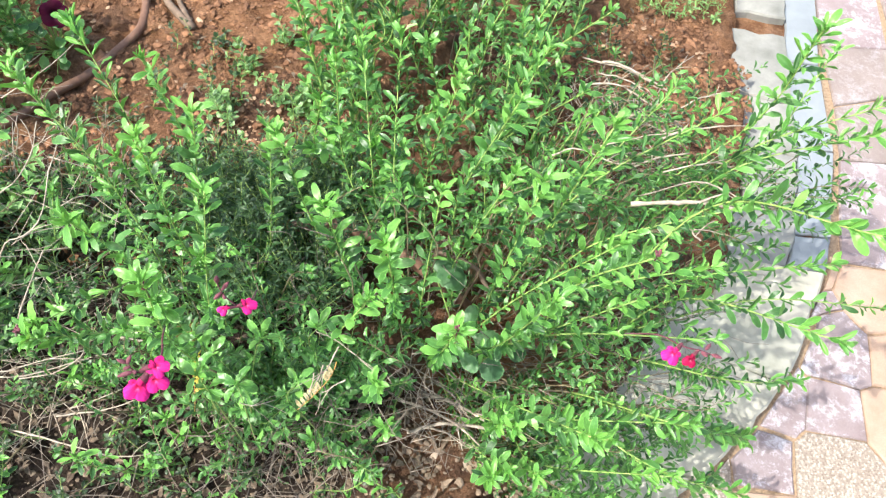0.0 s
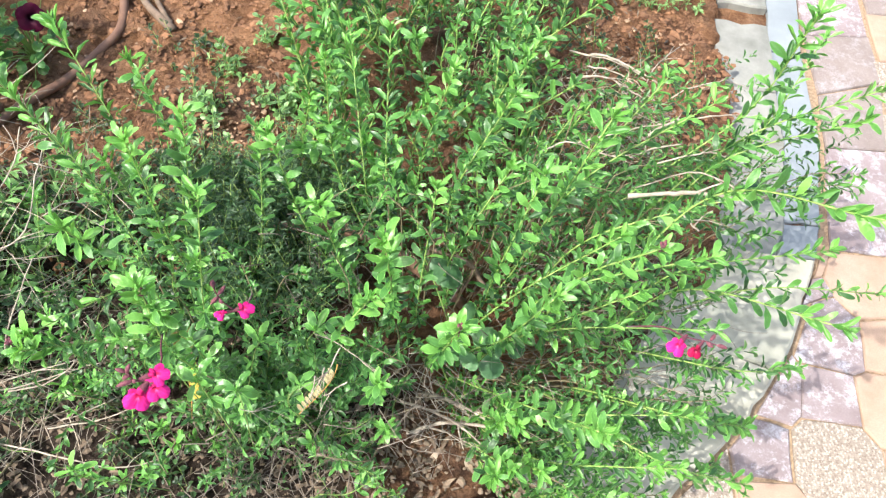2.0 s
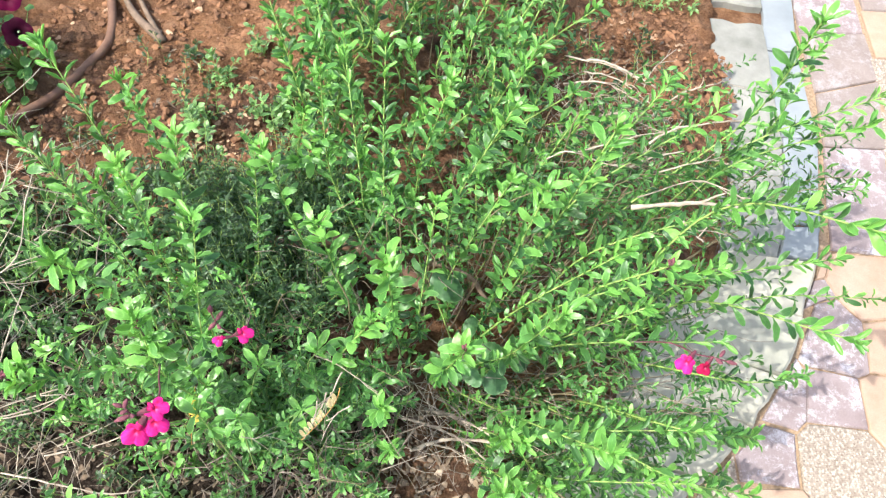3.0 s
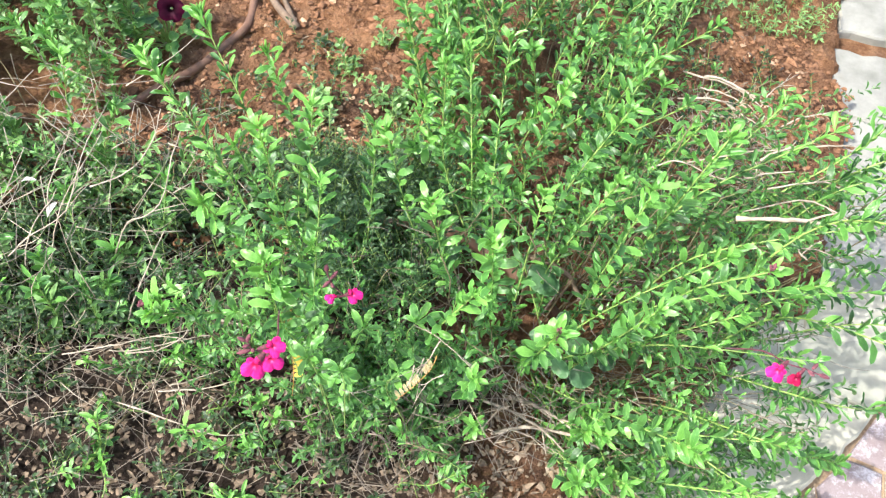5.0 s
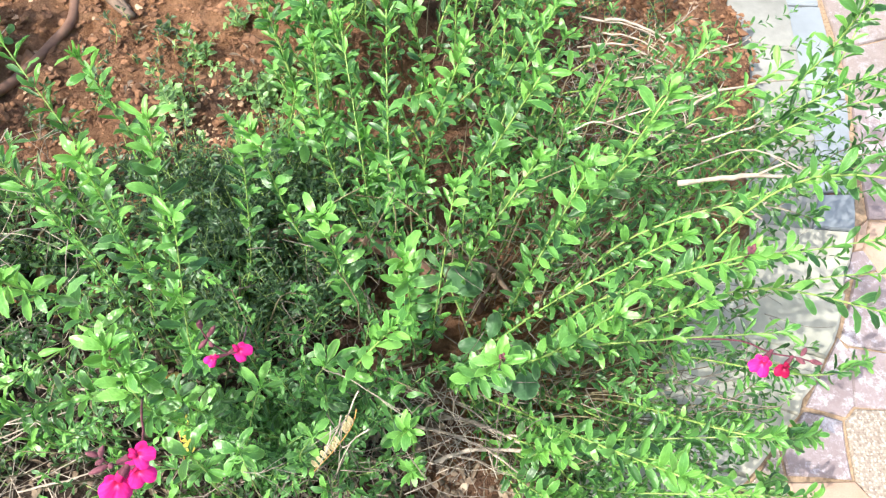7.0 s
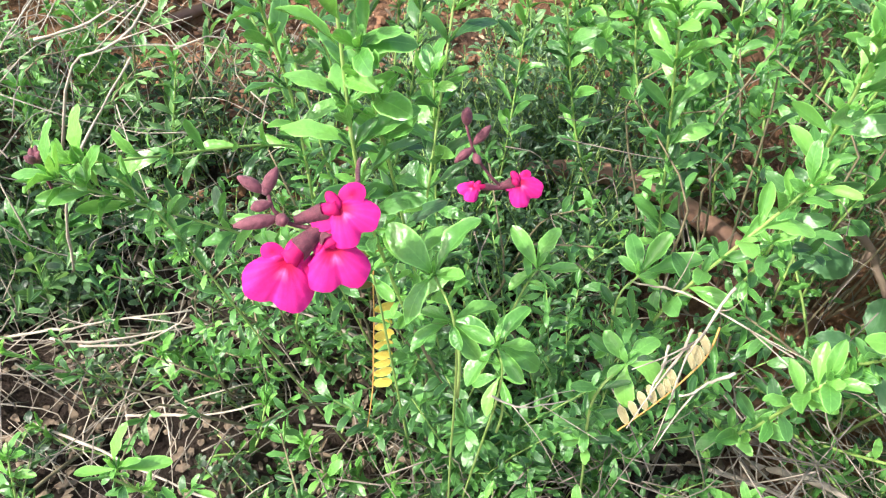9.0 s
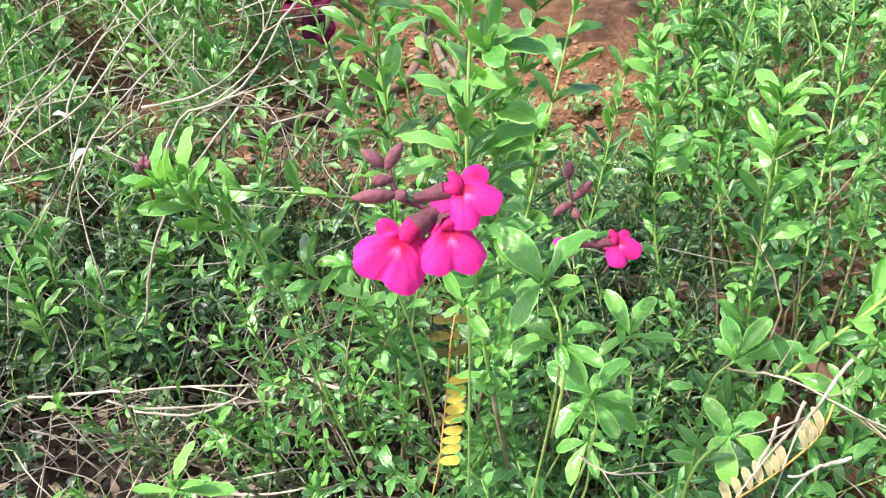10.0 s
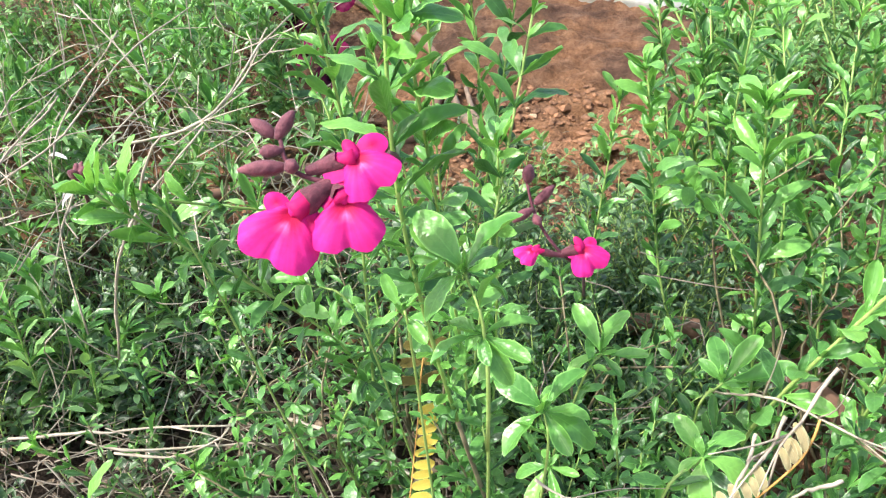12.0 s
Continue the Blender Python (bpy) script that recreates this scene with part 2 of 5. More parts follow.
flag_grey = plain_material("grey_flagstone", [(0.3, (0.17, 0.175, 0.15)), (0.48, (0.25, 0.255, 0.225)), (0.70, (0.36, 0.36, 0.315))], 9, 0.8, 0.6, 0.004)
flag_blue = plain_material("blue_grey_stone", [(0.3, (0.22, 0.25, 0.26)), (0.7, (0.31, 0.345, 0.355))], 7, 0.6, 0.3, 0.001)


# ---- mesh helpers ----
rng = np.random.default_rng(7)


def mesh_from(name, verts, faces, mat, uvs=None, smooth=True):
    me = bpy.data.meshes.new(name)
    me.from_pydata([tuple(map(float, v)) for v in verts], [], faces)
    if uvs is not None:
        layer = me.uv_layers.new(name="UVMap")
        idx = np.empty(len(me.loops), dtype=np.int32)
        me.loops.foreach_get("vertex_index", idx)
        layer.data.foreach_set("uv", np.asarray(uvs, dtype=np.float32)[idx].ravel())
    me.materials.append(mat)
    if smooth:
        me.polygons.foreach_set("use_smooth", [True] * len(me.polygons))
    return me


def child(name, me, parent, label=""):
    ob = new(name, me)
    ob.parent = parent
    if parent is not None:
        ob.matrix_parent_inverse = WORLD[parent.name].inverted()
    WORLD[ob.name] = Matrix.Identity(4)
    return tagged(ob, label)


WORLD = {}


def thing(name, at, label, category, group="", kind=""):
    ob = new(name)
    ob.empty_display_size = 0.02
    ob.location = at
    WORLD[ob.name] = Matrix.Translation(at)
    return tagged(ob, label, category, group, kind)


def whole(name, me, label, category, group="", kind=""):
    ob = new(name, me)
    WORLD[ob.name] = Matrix.Identity(4)
    return tagged(ob, label, category, group, kind)


def curve_points(ctrl, n):
    """n+1 points along a Catmull-Rom line through the control points."""
    p = np.asarray(ctrl, float)
    if len(p) == 2:
        p = np.array([p[0], (p[0] + p[1]) / 2, p[1]])
    ext = np.vstack([2 * p[0] - p[1], p, 2 * p[-1] - p[-2]])
    u = np.linspace(0, len(p) - 1, n + 1)
    i = np.minimum(u.astype(int), len(p) - 2)
    f = (u - i)[:, None]
    a, b, c, d = ext[i], ext[i + 1], ext[i + 2], ext[i + 3]
    return 0.5 * (2 * b + (c - a) * f + (2 * a - 5 * b + 4 * c - d) * f**2 + (3 * b - a - 3 * c + d) * f**3)


def tube_data(pts, r0, r1, sides=5):
    pts = np.asarray(pts, float)
    n = len(pts)
    t = np.gradient(pts, axis=0)
    t /= np.linalg.norm(t, axis=1)[:, None] + 1e-9
    ref = np.array([0.31, 0.17, 0.93]) if abs(t[0][2]) < 0.9 else np.array([1.0, 0.1, 0.0])
    a = np.cross(t, ref)
    a /= np.linalg.norm(a, axis=1)[:, None] + 1e-9
    b = np.cross(t, a)
    ang = np.linspace(0, 2 * np.pi, sides, endpoint=False)
    rad = np.linspace(r0, r1, n)[:, None, None]
    ring = pts[:, None, :] + rad * (a[:, None, :] * np.cos(ang)[None, :, None] + b[:, None, :] * np.sin(ang)[None, :, None])
    v = ring.reshape(-1, 3)
    f = [(i * sides + j, i * sides + (j + 1) % sides, (i + 1) * sides + (j + 1) % sides, (i + 1) * sides + j) for i in range(n - 1) for j in range(sides)]
    f += [tuple(range(sides - 1, -1, -1)), tuple(range((n - 1) * sides, n * sides))]
    return v, f


def tubes_mesh(name, list_of, mat, sides=4):
    """Many tapered stems (points, r0, r1) in one mesh."""
    vs, fs, base = [], [], 0
    for pts, r0, r1 in list_of:
        v, f = tube_data(pts, r0, r1, sides)
        vs.append(v)
        fs += [tuple(i + base for i in q) for q in f]
        base += len(v)
    return mesh_from(name, np.vstack(vs), fs, mat)


def leaf_template(width=0.40, blunt=0.75, fold=0.16, droop=0.18, rows=7, cup=0.0, widest=0.58):
    """A leaf of length 1 along +y, with its upper side to +z: five points across, a short stalk, elliptic with a rounded tip, bent along its length."""
    vs, uv, fs = [], [], []
    places = [0.0, 0.10] + [0.10 + 0.90 * (1 - (1 - k / (rows - 1)) ** 1.7) for k in range(1, rows)]
    bulge = math.log(0.5) / math.log(widest)
    for s in places:
        q = min(1.0, max(0.0, (s - 0.10) / 0.90))
        w = 0.024 * (1 - q) + width / 2 * max(0.0, 1 - abs(2 * q ** bulge - 1) ** 2.3) ** blunt * (0.35 + 0.65 * min(1.0, q / 0.45))
        z = droop * (0.25 - (s - 0.5) ** 2) - droop * 0.6 * s * s
        for k in (-1, -0.55, 0, 0.55, 1):
            curl = 0.05 * abs(k) ** 3 * math.sin(s * 17 + 2 * k) * (s > 0.1)
            vs.append((k * w, s, z + curl * width * 1.5 + abs(k) * w * (fold * 2) - cup * (abs(k) * w) ** 2 * 6))
            uv.append((0.5 + k / 2, s))
    for i in range(len(places) - 1):
        for j in range(4):
            a = i * 5 + j
            fs.append((a, a + 1, a + 6, a + 5))
    return np.array(vs), fs, np.array(uv)


SHAPES = ((0.30, 0.62, 0.34, 0.22, 0.0, 0.60), (0.35, 0.60, 0.22, 0.40, 0.4, 0.58), (0.25, 0.64, 0.46, -0.08, 0.0, 0.63))
LEAVES = [leaf_template(w * 0.88, b, f, d, 7, c, p) for w, b, f, d, c, p in SHAPES]
FINE = [leaf_template(w, b, f, d, 12, c, p) for w, b, f, d, c, p in SHAPES]
NARROW = [leaf_template(0.25, 0.8, 0.3, 0.2, 6, 0.0, 0.62), leaf_template(0.21, 0.85, 0.4, -0.1, 6, 0.0, 0.58), leaf_template(0.28, 0.8, 0.2, 0.35, 6, 0.3, 0.6)]
SMALL = [leaf_template(0.42, 0.75, 0.15, 0.2, rows=4), leaf_template(0.30, 0.8, 0.2, 0.1, rows=4), leaf_template(0.52, 0.7, 0.1, 0.3, rows=4)]
BROAD = [leaf_template(0.66, 0.55, 0.08, 0.25, rows=9, cup=0.2, widest=0.47)]


def joined_leaves(name, mats, templates, mat):
    """All the leaves whose 4x4 poses are given, in one mesh."""
    mats = np.asarray(mats, dtype=float)
    pick = np.arange(len(mats)) % len(templates)
    V, F, U, base = [], [], [], 0
    for k, (tv, tf, tu) in enumerate(templates):
        m = mats[pick == k]
        if not len(m):
            continue
        v = np.einsum("nij,vj->nvi", m[:, :3, :3], tv) + m[:, None, :3, 3]
        V.append(v.reshape(-1, 3))
        f = np.array(tf)[None] + (np.arange(len(m)) * len(tv))[:, None, None] + base
        F.append(f.reshape(-1, 4))
        U.append(np.tile(tu, (len(m), 1)))
        base += len(m) * len(tv)
    V, F, U = np.vstack(V), np.vstack(F), np.vstack(U)
    me = bpy.data.meshes.new(name)
    me.vertices.add(len(V))
    me.vertices.foreach_set("co", V.astype(np.float32).ravel())
    me.loops.add(F.size)
    me.loops.foreach_set("vertex_index", F.astype(np.int32).ravel())
    me.polygons.add(len(F))
    me.polygons.foreach_set("loop_start", (np.arange(len(F)) * 4).astype(np.int32))
    me.polygons.foreach_set("use_smooth", np.ones(len(F), dtype=bool))
    me.update(calc_edges=True)
    layer = me.uv_layers.new(name="UVMap")
    layer.data.foreach_set("uv", U.astype(np.float32)[F.ravel()].ravel())
    me.materials.append(mat)
    me.validate()
    return me


def unit(v):
    v = np.asarray(v, float)
    return v / (np.linalg.norm(v) + 1e-9)


def leaf_pose(at, along, up, size, wide=1.0):
    y = unit(along)
    z = np.asarray(up, float) - y * np.dot(up, y)
    if np.linalg.norm(z) < 1e-3:
        z = np.cross(y, (1, 0, 0.2))
    z = unit(z)
    x = np.cross(y, z)
    m = np.eye(4)
    m[:3, 0], m[:3, 1], m[:3, 2], m[:3, 3] = x * size * wide, y * size, z * size, at
    return m


TO_SUN = -np.array(SUN_WAY)


def shoot_leaves(pts, size, gap, since=0.0, spread=55, tip=4, droopy=0.0, small_pairs=True, r=rng):
    """Opposite pairs of leaves, each pair turned by a right angle, along a stem; a rosette at its end. Returns poses with the leaf's place along the stem."""
    pts = np.asarray(pts, float)
    seg = np.linalg.norm(np.diff(pts, axis=0), axis=1)
    along = np.r_[0, np.cumsum(seg)]
    total = along[-1]
    out = []
    s, turn = total * since, r.uniform(0, 6.28)
    while s <= total + 1e-6:
        i = min(np.searchsorted(along, s, "right") - 1, len(seg) - 1)
        at = pts[i] + (pts[i + 1] - pts[i]) * (s - along[i]) / (seg[i] + 1e-9)
        t = unit(pts[i + 1] - pts[i])
        side = unit(np.cross(t, (0.2, 0.1, 1.0) if abs(t[2]) < 0.95 else (1, 0, 0)))
        other = np.cross(t, side)
        near_end = s / total
        for h in (0, math.pi):
            a = turn + h + r.normal(0, 0.25)
            out_way = side * math.cos(a) + other * math.sin(a)
            lean = radians(spread + r.normal(0, 9) - 18 * max(0, near_end - 0.8) * 5 * 0.5)
            way = t * math.cos(lean) + out_way * math.sin(lean) + np.array([0, 0, -droopy * r.uniform(0.3, 1)])
            big = size * r.uniform(0.72, 1.15) * (1.0 if near_end < 0.9 else 0.8)
            up = t * 0.6 + TO_SUN * 0.6 + r.normal(0, 0.34, 3)
            out.append((leaf_pose(at, way, up, big, r.uniform(0.9, 1.15)), near_end))
            if small_pairs and r.random() < 0.85:
                for e in range(r.integers(1, 3)):
                    lean2 = lean * r.uniform(0.35, 0.8)
                    b = a + r.normal(0, 0.8)
                    way2 = t * math.cos(lean2) + (side * math.cos(b) + other * math.sin(b)) * math.sin(lean2)
                    out.append((leaf_pose(at, way2, up, big * r.uniform(0.3, 0.55), 0.9), near_end))
        turn += math.pi / 2 + r.normal(0, 0.15)
        s += gap * r.uniform(0.8, 1.2) * (1.0 if near_end < 0.8 else 0.7)
    t = unit(pts[-1] - pts[-2])
    side = unit(np.cross(t, (0.2, 0.1, 1.0)))
    other = np.cross(t, side)
    for j in range(tip):
        a = turn + (j // 2) * math.pi / 2 + (j % 2) * math.pi + r.normal(0, 0.25)
        k = j / max(1, tip - 1)
        lean = radians(12 + 48 * k + r.normal(0, 7))
        way = t * math.cos(lean) + (side * math.cos(a) + other * math.sin(a)) * math.sin(lean)
        out.append((leaf_pose(pts[-1], way, t * 0.35 + TO_SUN * 0.8 + r.normal(0, 0.2, 3), size * (0.45 + 0.52 * k), r.uniform(0.92, 1.10)), 1.0))
    return out


# ---- plan ----
def step(v):
    v = np.clip(v, 0, 1)
    return v * v * (3 - 2 * v)


def bed_height(x, y):
    """Smooth height of the planting bed."""
    return 0.05 + 0.115 * step((0.78 - x) / 0.62) * (1 - 0.62 * step((y - 0.72) / 0.55))


def edge_x(y):
    """Outer line of the stone edging, where the paving begins."""
    return np.interp(y, (-0.6, 0.2, 0.40, 0.475, 0.56, 0.66, 0.79, 0.96, 1.13, 1.285, 1.545, 1.744, 2.3, 4.0), (-0.75, 0.22, 0.515, 0.60, 0.693, 0.795, 0.883, 0.961, 1.012, 1.038, 1.046, 1.07, 1.13, 1.30))


def rough(x, y, s, k=0.0):
    return noise.noise(Vector((x * s + k, y * s - k, k)))


# ground: one sheet out to the horizon, fine where it is seen
gx = np.r_[-60, -30, -14, -7, -4, -2.6, -1.9, np.arange(-1.5, 1.2, 0.0125), 1.4, 1.8, 2.44, 2.46, 2.7, 4, 8, 16, 32, 60]
gy = np.r_[-60, -30, -14, -7, -3, -1.2, -0.59, -0.57, np.arange(-0.5, 0.15, 0.05), np.arange(0.15, 2.35, 0.0125), 2.5, 2.70, 2.72, 3, 4, 7, 14, 30, 60]
gv = []
for yy in gy:
    ex = float(edge_x(yy))
    for xx in gx:
        z = float(bed_height(xx, yy))
        paved = -0.58 < yy < 2.71
        if not paved or xx > 2.45:
            z = 0.05 + (z - 0.05) * float(step((yy + 0.9) / 0.9))
        elif xx > ex - 0.03:
            z = min(z, -0.07)
        elif xx > ex - (0.28 if 0.42 < yy < 0.9 else 0.21):
            z = min(z, 0.012)
        elif -1.6 < xx < 1.3 and 0.1 < yy < 2.4:
            z += 0.018 * rough(xx, yy, 5.5) + 0.010 * rough(xx, yy, 15, 3.1) + 0.016 * rough(xx, yy, 34, 7.7) + 0.007 * rough(xx, yy, 75, 2.2)
        else:
            z = 0.05 + (z - 0.05) * float(step((yy + 0.9) / 0.9))
        gv.append((xx, yy, z))
nx = len(gx)
gf = [(j * nx + i, j * nx + i + 1, (j + 1) * nx + i + 1, (j + 1) * nx + i) for j in range(len(gy) - 1) for i in range(nx - 1)]
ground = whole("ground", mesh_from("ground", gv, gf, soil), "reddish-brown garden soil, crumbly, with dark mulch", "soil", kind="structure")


def soil_z(x, y):
    return float(bed_height(x, y)) + (0.018 * rough(x, y, 5.5) + 0.010 * rough(x, y, 15, 3.1))


# ---- the salvia bushes ----
class Plant:
    """Collects shoots; leaves near the centre given become parts of their stem, the rest one mass of foliage."""

    def __init__(self, name, root, label, group, near, singles=290, stout=0.0014):
        self.ob = thing(name, root, label, "shrub", group)
        self.root, self.near, self.singles = np.array(root), np.array(near), singles
        self.stout = stout
        self.shoots, self.fill, self.young, self.twigs = [], [], [], []

    def shoot(self, tip, below=None, size=0.026, gap=0.0148, leafy=0.19, way=None, start=None, spread=48, tipn=6):
        size *= 1.13
        tip = np.array(tip, float)
        root = self.root if start is None else np.array(start, float)
        if below is not None:
            way = unit(tip - np.array(below))
        elif way is None:
            way = unit(unit(tip - root) + (0, 0, 0.35))
        else:
            way = unit(way)
        if start is None:
            k = 0.22 + 0.25 * rng.random()
            root = np.array([*(root[:2] * (1 - k) + tip[:2] * k), 0.0])
            root[2] = soil_z(root[0], root[1])
        span = np.linalg.norm(tip - root)
        elbow = tip - way * min(leafy, span * 0.6)
        mid = (root * 0.5 + elbow * 0.5) + rng.normal(0, 0.012, 3)
        pts = curve_points([root, mid, elbow, tip], 24)
        far = np.r_[np.cumsum(np.linalg.norm(np.diff(pts, axis=0), axis=1)[::-1])[::-1], 0]
        i, j = int(np.argmax(far < leafy * 1.15)), int(np.argmax(far < leafy * 2.3))
        leaves = shoot_leaves(pts[i:], size, gap, 0.0, spread, tipn)
        if i - j > 1:
            leaves += [(m, 0.3) for m, _ in shoot_leaves(pts[j : i + 1], size * 0.62, gap * 0.8, 0.0, 60, 0)]
        k = max(1, j)
        self.twigs.append((pts[: k + 1], 0.0021, 0.0015))
        self.shoots.append((pts[k:], leaves, size))

    def rosette(self, at, below, tips, rooted=True):
        """A shoot that ends in a rosette: leaves from its end to the points given, small ones between."""
        at, below = np.array(at), np.array(below)
        back = unit(at - below) * (0.6, 0.6, 1)
        low = np.array([*(below - back * 0.12)[:2] * 0.7 + self.root[:2] * 0.3, 0.0])
        low[2] = soil_z(low[0], low[1])
        pts = curve_points([low, low * 0.45 + below * 0.55, below, at], 20)[0 if rooted else 12:]
        leaves = []
        for tip in tips:
            way = np.array(tip) - at
            leaves.append((leaf_pose(at, way, TO_SUN + unit(at - below) * 0.3 + rng.normal(0, 0.12, 3), np.linalg.norm(way), rng.uniform(1.15, 1.35)), 1.0))
        leaves += [(m, 1.0) for m, _ in shoot_leaves([at - unit(at - below) * 0.002, at], 0.011, 0.01, 0.0, 30, 2)]
        if rooted and abs(at[0] + 0.064) > 0.012:
            first = 16 if abs(at[0] + 0.03) < 0.036 else 9
            leaves += [(m, 0.5) for m, _ in shoot_leaves(pts[first:19], 0.017, 0.017, 0.0, 56, 0)]
        self.shoots.append((pts, leaves, 0.018))

    def filler(self, at, way, length, size, gap, spread=55, stem=0.6):
        at, way = np.array(at, float), unit(way)
        bend = rng.normal(0, 0.12, 3)
        pts = curve_points([at - way * length, at - way * length * 0.5 + bend * length * 0.3, at], 6)
        for m, e in shoot_leaves(pts, size, gap, 0.05, spread, 3, small_pairs=False):
            (self.young if e > 0.8 and rng.random() < 0.6 else self.fill).append(m)
        if rng.random() > stem:
            return
        low = np.array([*(self.root[:2] * 0.35 + pts[0][:2] * 0.65), 0])
        low[2] = soil_z(low[0], low[1])
        self.twigs.append((curve_points([low, pts[0] * 0.6 + low * 0.4 + rng.normal(0, 0.008, 3), pts[0], at], 8), 0.0014, 0.0006))

    def build(self, fill_mat, young_mat, templates=LEAVES, stem_mat=None):
        every = [(np.linalg.norm(m[:3, 3] - self.near), n, m, e) for n, (_, ls, _) in enumerate(self.shoots) for m, e in ls]
        every.sort(key=lambda q: q[0])
        cut = every[self.singles][0] if len(every) > self.singles else 9
        stems = []
        shapes = {(k, y): mesh_from("leaf", t[0], t[1], mat, t[2]) for k, t in enumerate(FINE) for y, mat in ((0, leaf_single), (1, tip_single))}
        for pts, ls, size in self.shoots:
            thick = self.stout * min(1.0, size / 0.025)
            v, f = tube_data(pts, thick, thick * 0.6, 6)
            stems.append(child("stem", mesh_from("stem", v, f, stem_green), self.ob))
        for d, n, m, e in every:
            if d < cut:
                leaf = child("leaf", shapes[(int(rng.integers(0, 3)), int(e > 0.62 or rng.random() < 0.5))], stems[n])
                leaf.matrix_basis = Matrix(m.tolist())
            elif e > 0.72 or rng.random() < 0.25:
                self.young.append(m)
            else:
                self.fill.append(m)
        if self.fill:
            tagged(child("foliage", joined_leaves("foliage", self.fill, templates, fill_mat), self.ob), "mass of small green leaves", kind="stuff")
        if self.young:
            tagged(child("young_foliage", joined_leaves("young_foliage", self.young, templates, young_mat), self.ob), "bright fresh leaves at the shoot tips", kind="stuff")
        if self.twigs:
            tagged(child("inner_growth", tubes_mesh("inner_growth", self.twigs, stem_mat or stem_brown), self.ob), "thin brown inner twigs", kind="stuff")


main = Plant("salvia_bush", (0.19, 0.71, 0.13), "large green salvia bush spreading over the stone edging", "salvia bushes", (0.10, 0.50, 0.52))
for tip, below, size in (
    ((0.036, 0.904, 0.54), (0.041, 0.889, 0.366), 0.026), ((0.054, 1.022, 0.488), (0.081, 0.898, 0.40), 0.024),
    ((0.116, 0.987, 0.522), (0.122, 0.869, 0.40), 0.025), ((0.208, 0.916, 0.53), (0.181, 0.90, 0.389), 0.026),
    ((0.28, 0.818, 0.597), (0.237, 0.80, 0.463), 0.027), ((0.314, 0.696, 0.602), (0.30, 0.69, 0.50), 0.029),
    ((0.196, 0.749, 0.486), (0.189, 0.707, 0.381), 0.025), ((0.332, 0.56, 0.567), (0.31, 0.58, 0.45), 0.027),
    ((0.141, 0.599, 0.589), (0.145, 0.615, 0.50), 0.029), ((0.057, 0.674, 0.535), (0.07, 0.68, 0.44), 0.029),
    ((-0.028, 0.808, 0.493), (-0.01, 0.80, 0.40), 0.026), ((-0.074, 1.169, 0.345), (-0.02, 1.08, 0.25), 0.024),
):
    main.shoot(tip, below, size)
for tip, below, size in (
    ((0.336, 1.041, 0.483), (0.29, 0.96, 0.40), 0.024), ((0.399, 0.949, 0.444), (0.35, 0.90, 0.36), 0.022),
    ((0.292, 0.791, 0.487), (0.26, 0.77, 0.40), 0.025), ((0.509, 0.954, 0.512), (0.47, 0.92, 0.46), 0.022),
    ((0.519, 0.814, 0.617), (0.45, 0.79, 0.56), 0.023), ((0.38, 0.739, 0.661), (0.36, 0.73, 0.57), 0.026),
    ((0.61, 0.869, 0.715), (0.608, 0.879, 0.62), 0.027), ((0.741, 1.039, 0.532), (0.70, 0.98, 0.50), 0.025),
    ((0.736, 0.859, 0.62), (0.66, 0.86, 0.55), 0.025), ((0.76, 0.88, 0.54), (0.66, 0.86, 0.50), 0.025),
    ((0.586, 0.553, 0.765), (0.50, 0.64, 0.66), 0.026), ((0.549, 0.70, 0.59), (0.47, 0.70, 0.53), 0.023),
):
    main.shoot(tip, below, size)
for tip, below, size in (
    ((0.69, 0.691, 0.504), (0.58, 0.68, 0.47), 0.021), ((0.64, 0.545, 0.576), (0.54, 0.62, 0.49), 0.024),
    ((0.75, 0.638, 0.267), (0.579, 0.569, 0.388), 0.022), ((0.641, 0.532, 0.292), (0.513, 0.493, 0.415), 0.022),
    ((0.66, 0.47, 0.23), (0.549, 0.464, 0.306), 0.022), ((0.566, 0.61, 0.42), (0.49, 0.60, 0.43), 0.022),
    ((0.522, 0.645, 0.539), (0.45, 0.64, 0.50), 0.023), ((0.434, 0.593, 0.532), (0.38, 0.60, 0.45), 0.022),
    ((0.377, 0.422, 0.539), (0.34, 0.48, 0.43), 0.025), ((0.323, 0.495, 0.335), (0.30, 0.53, 0.26), 0.024),
    ((0.318, 0.44, 0.328), (0.30, 0.48, 0.25), 0.024), ((0.431, 0.468, 0.403), (0.38, 0.50, 0.33), 0.022),
    ((0.84, 0.72, 0.36), (0.74, 0.71, 0.37), 0.021), ((0.406, 0.642, 0.571), (0.36, 0.65, 0.48), 0.023),
):
    main.shoot(tip, below, size)
for tip, below, size in (
    ((0.128, 0.556, 0.535), (0.088, 0.552, 0.43), 0.022),
    ((0.146, 0.474, 0.493), (0.14, 0.50, 0.40), 0.022), ((0.156, 0.477, 0.338), (0.16, 0.50, 0.26), 0.021),
    ((0.306, 0.504, 0.323), (0.30, 0.52, 0.25), 0.023), ((0.229, 0.524, 0.543), (0.22, 0.55, 0.44), 0.026),
    ((0.215, 0.578, 0.352), (0.21, 0.61, 0.27), 0.024),
    ((0.413, 0.565, 0.671), (0.37, 0.59, 0.57), 0.024),
):
    main.shoot(tip, below, size, leafy=0.14)
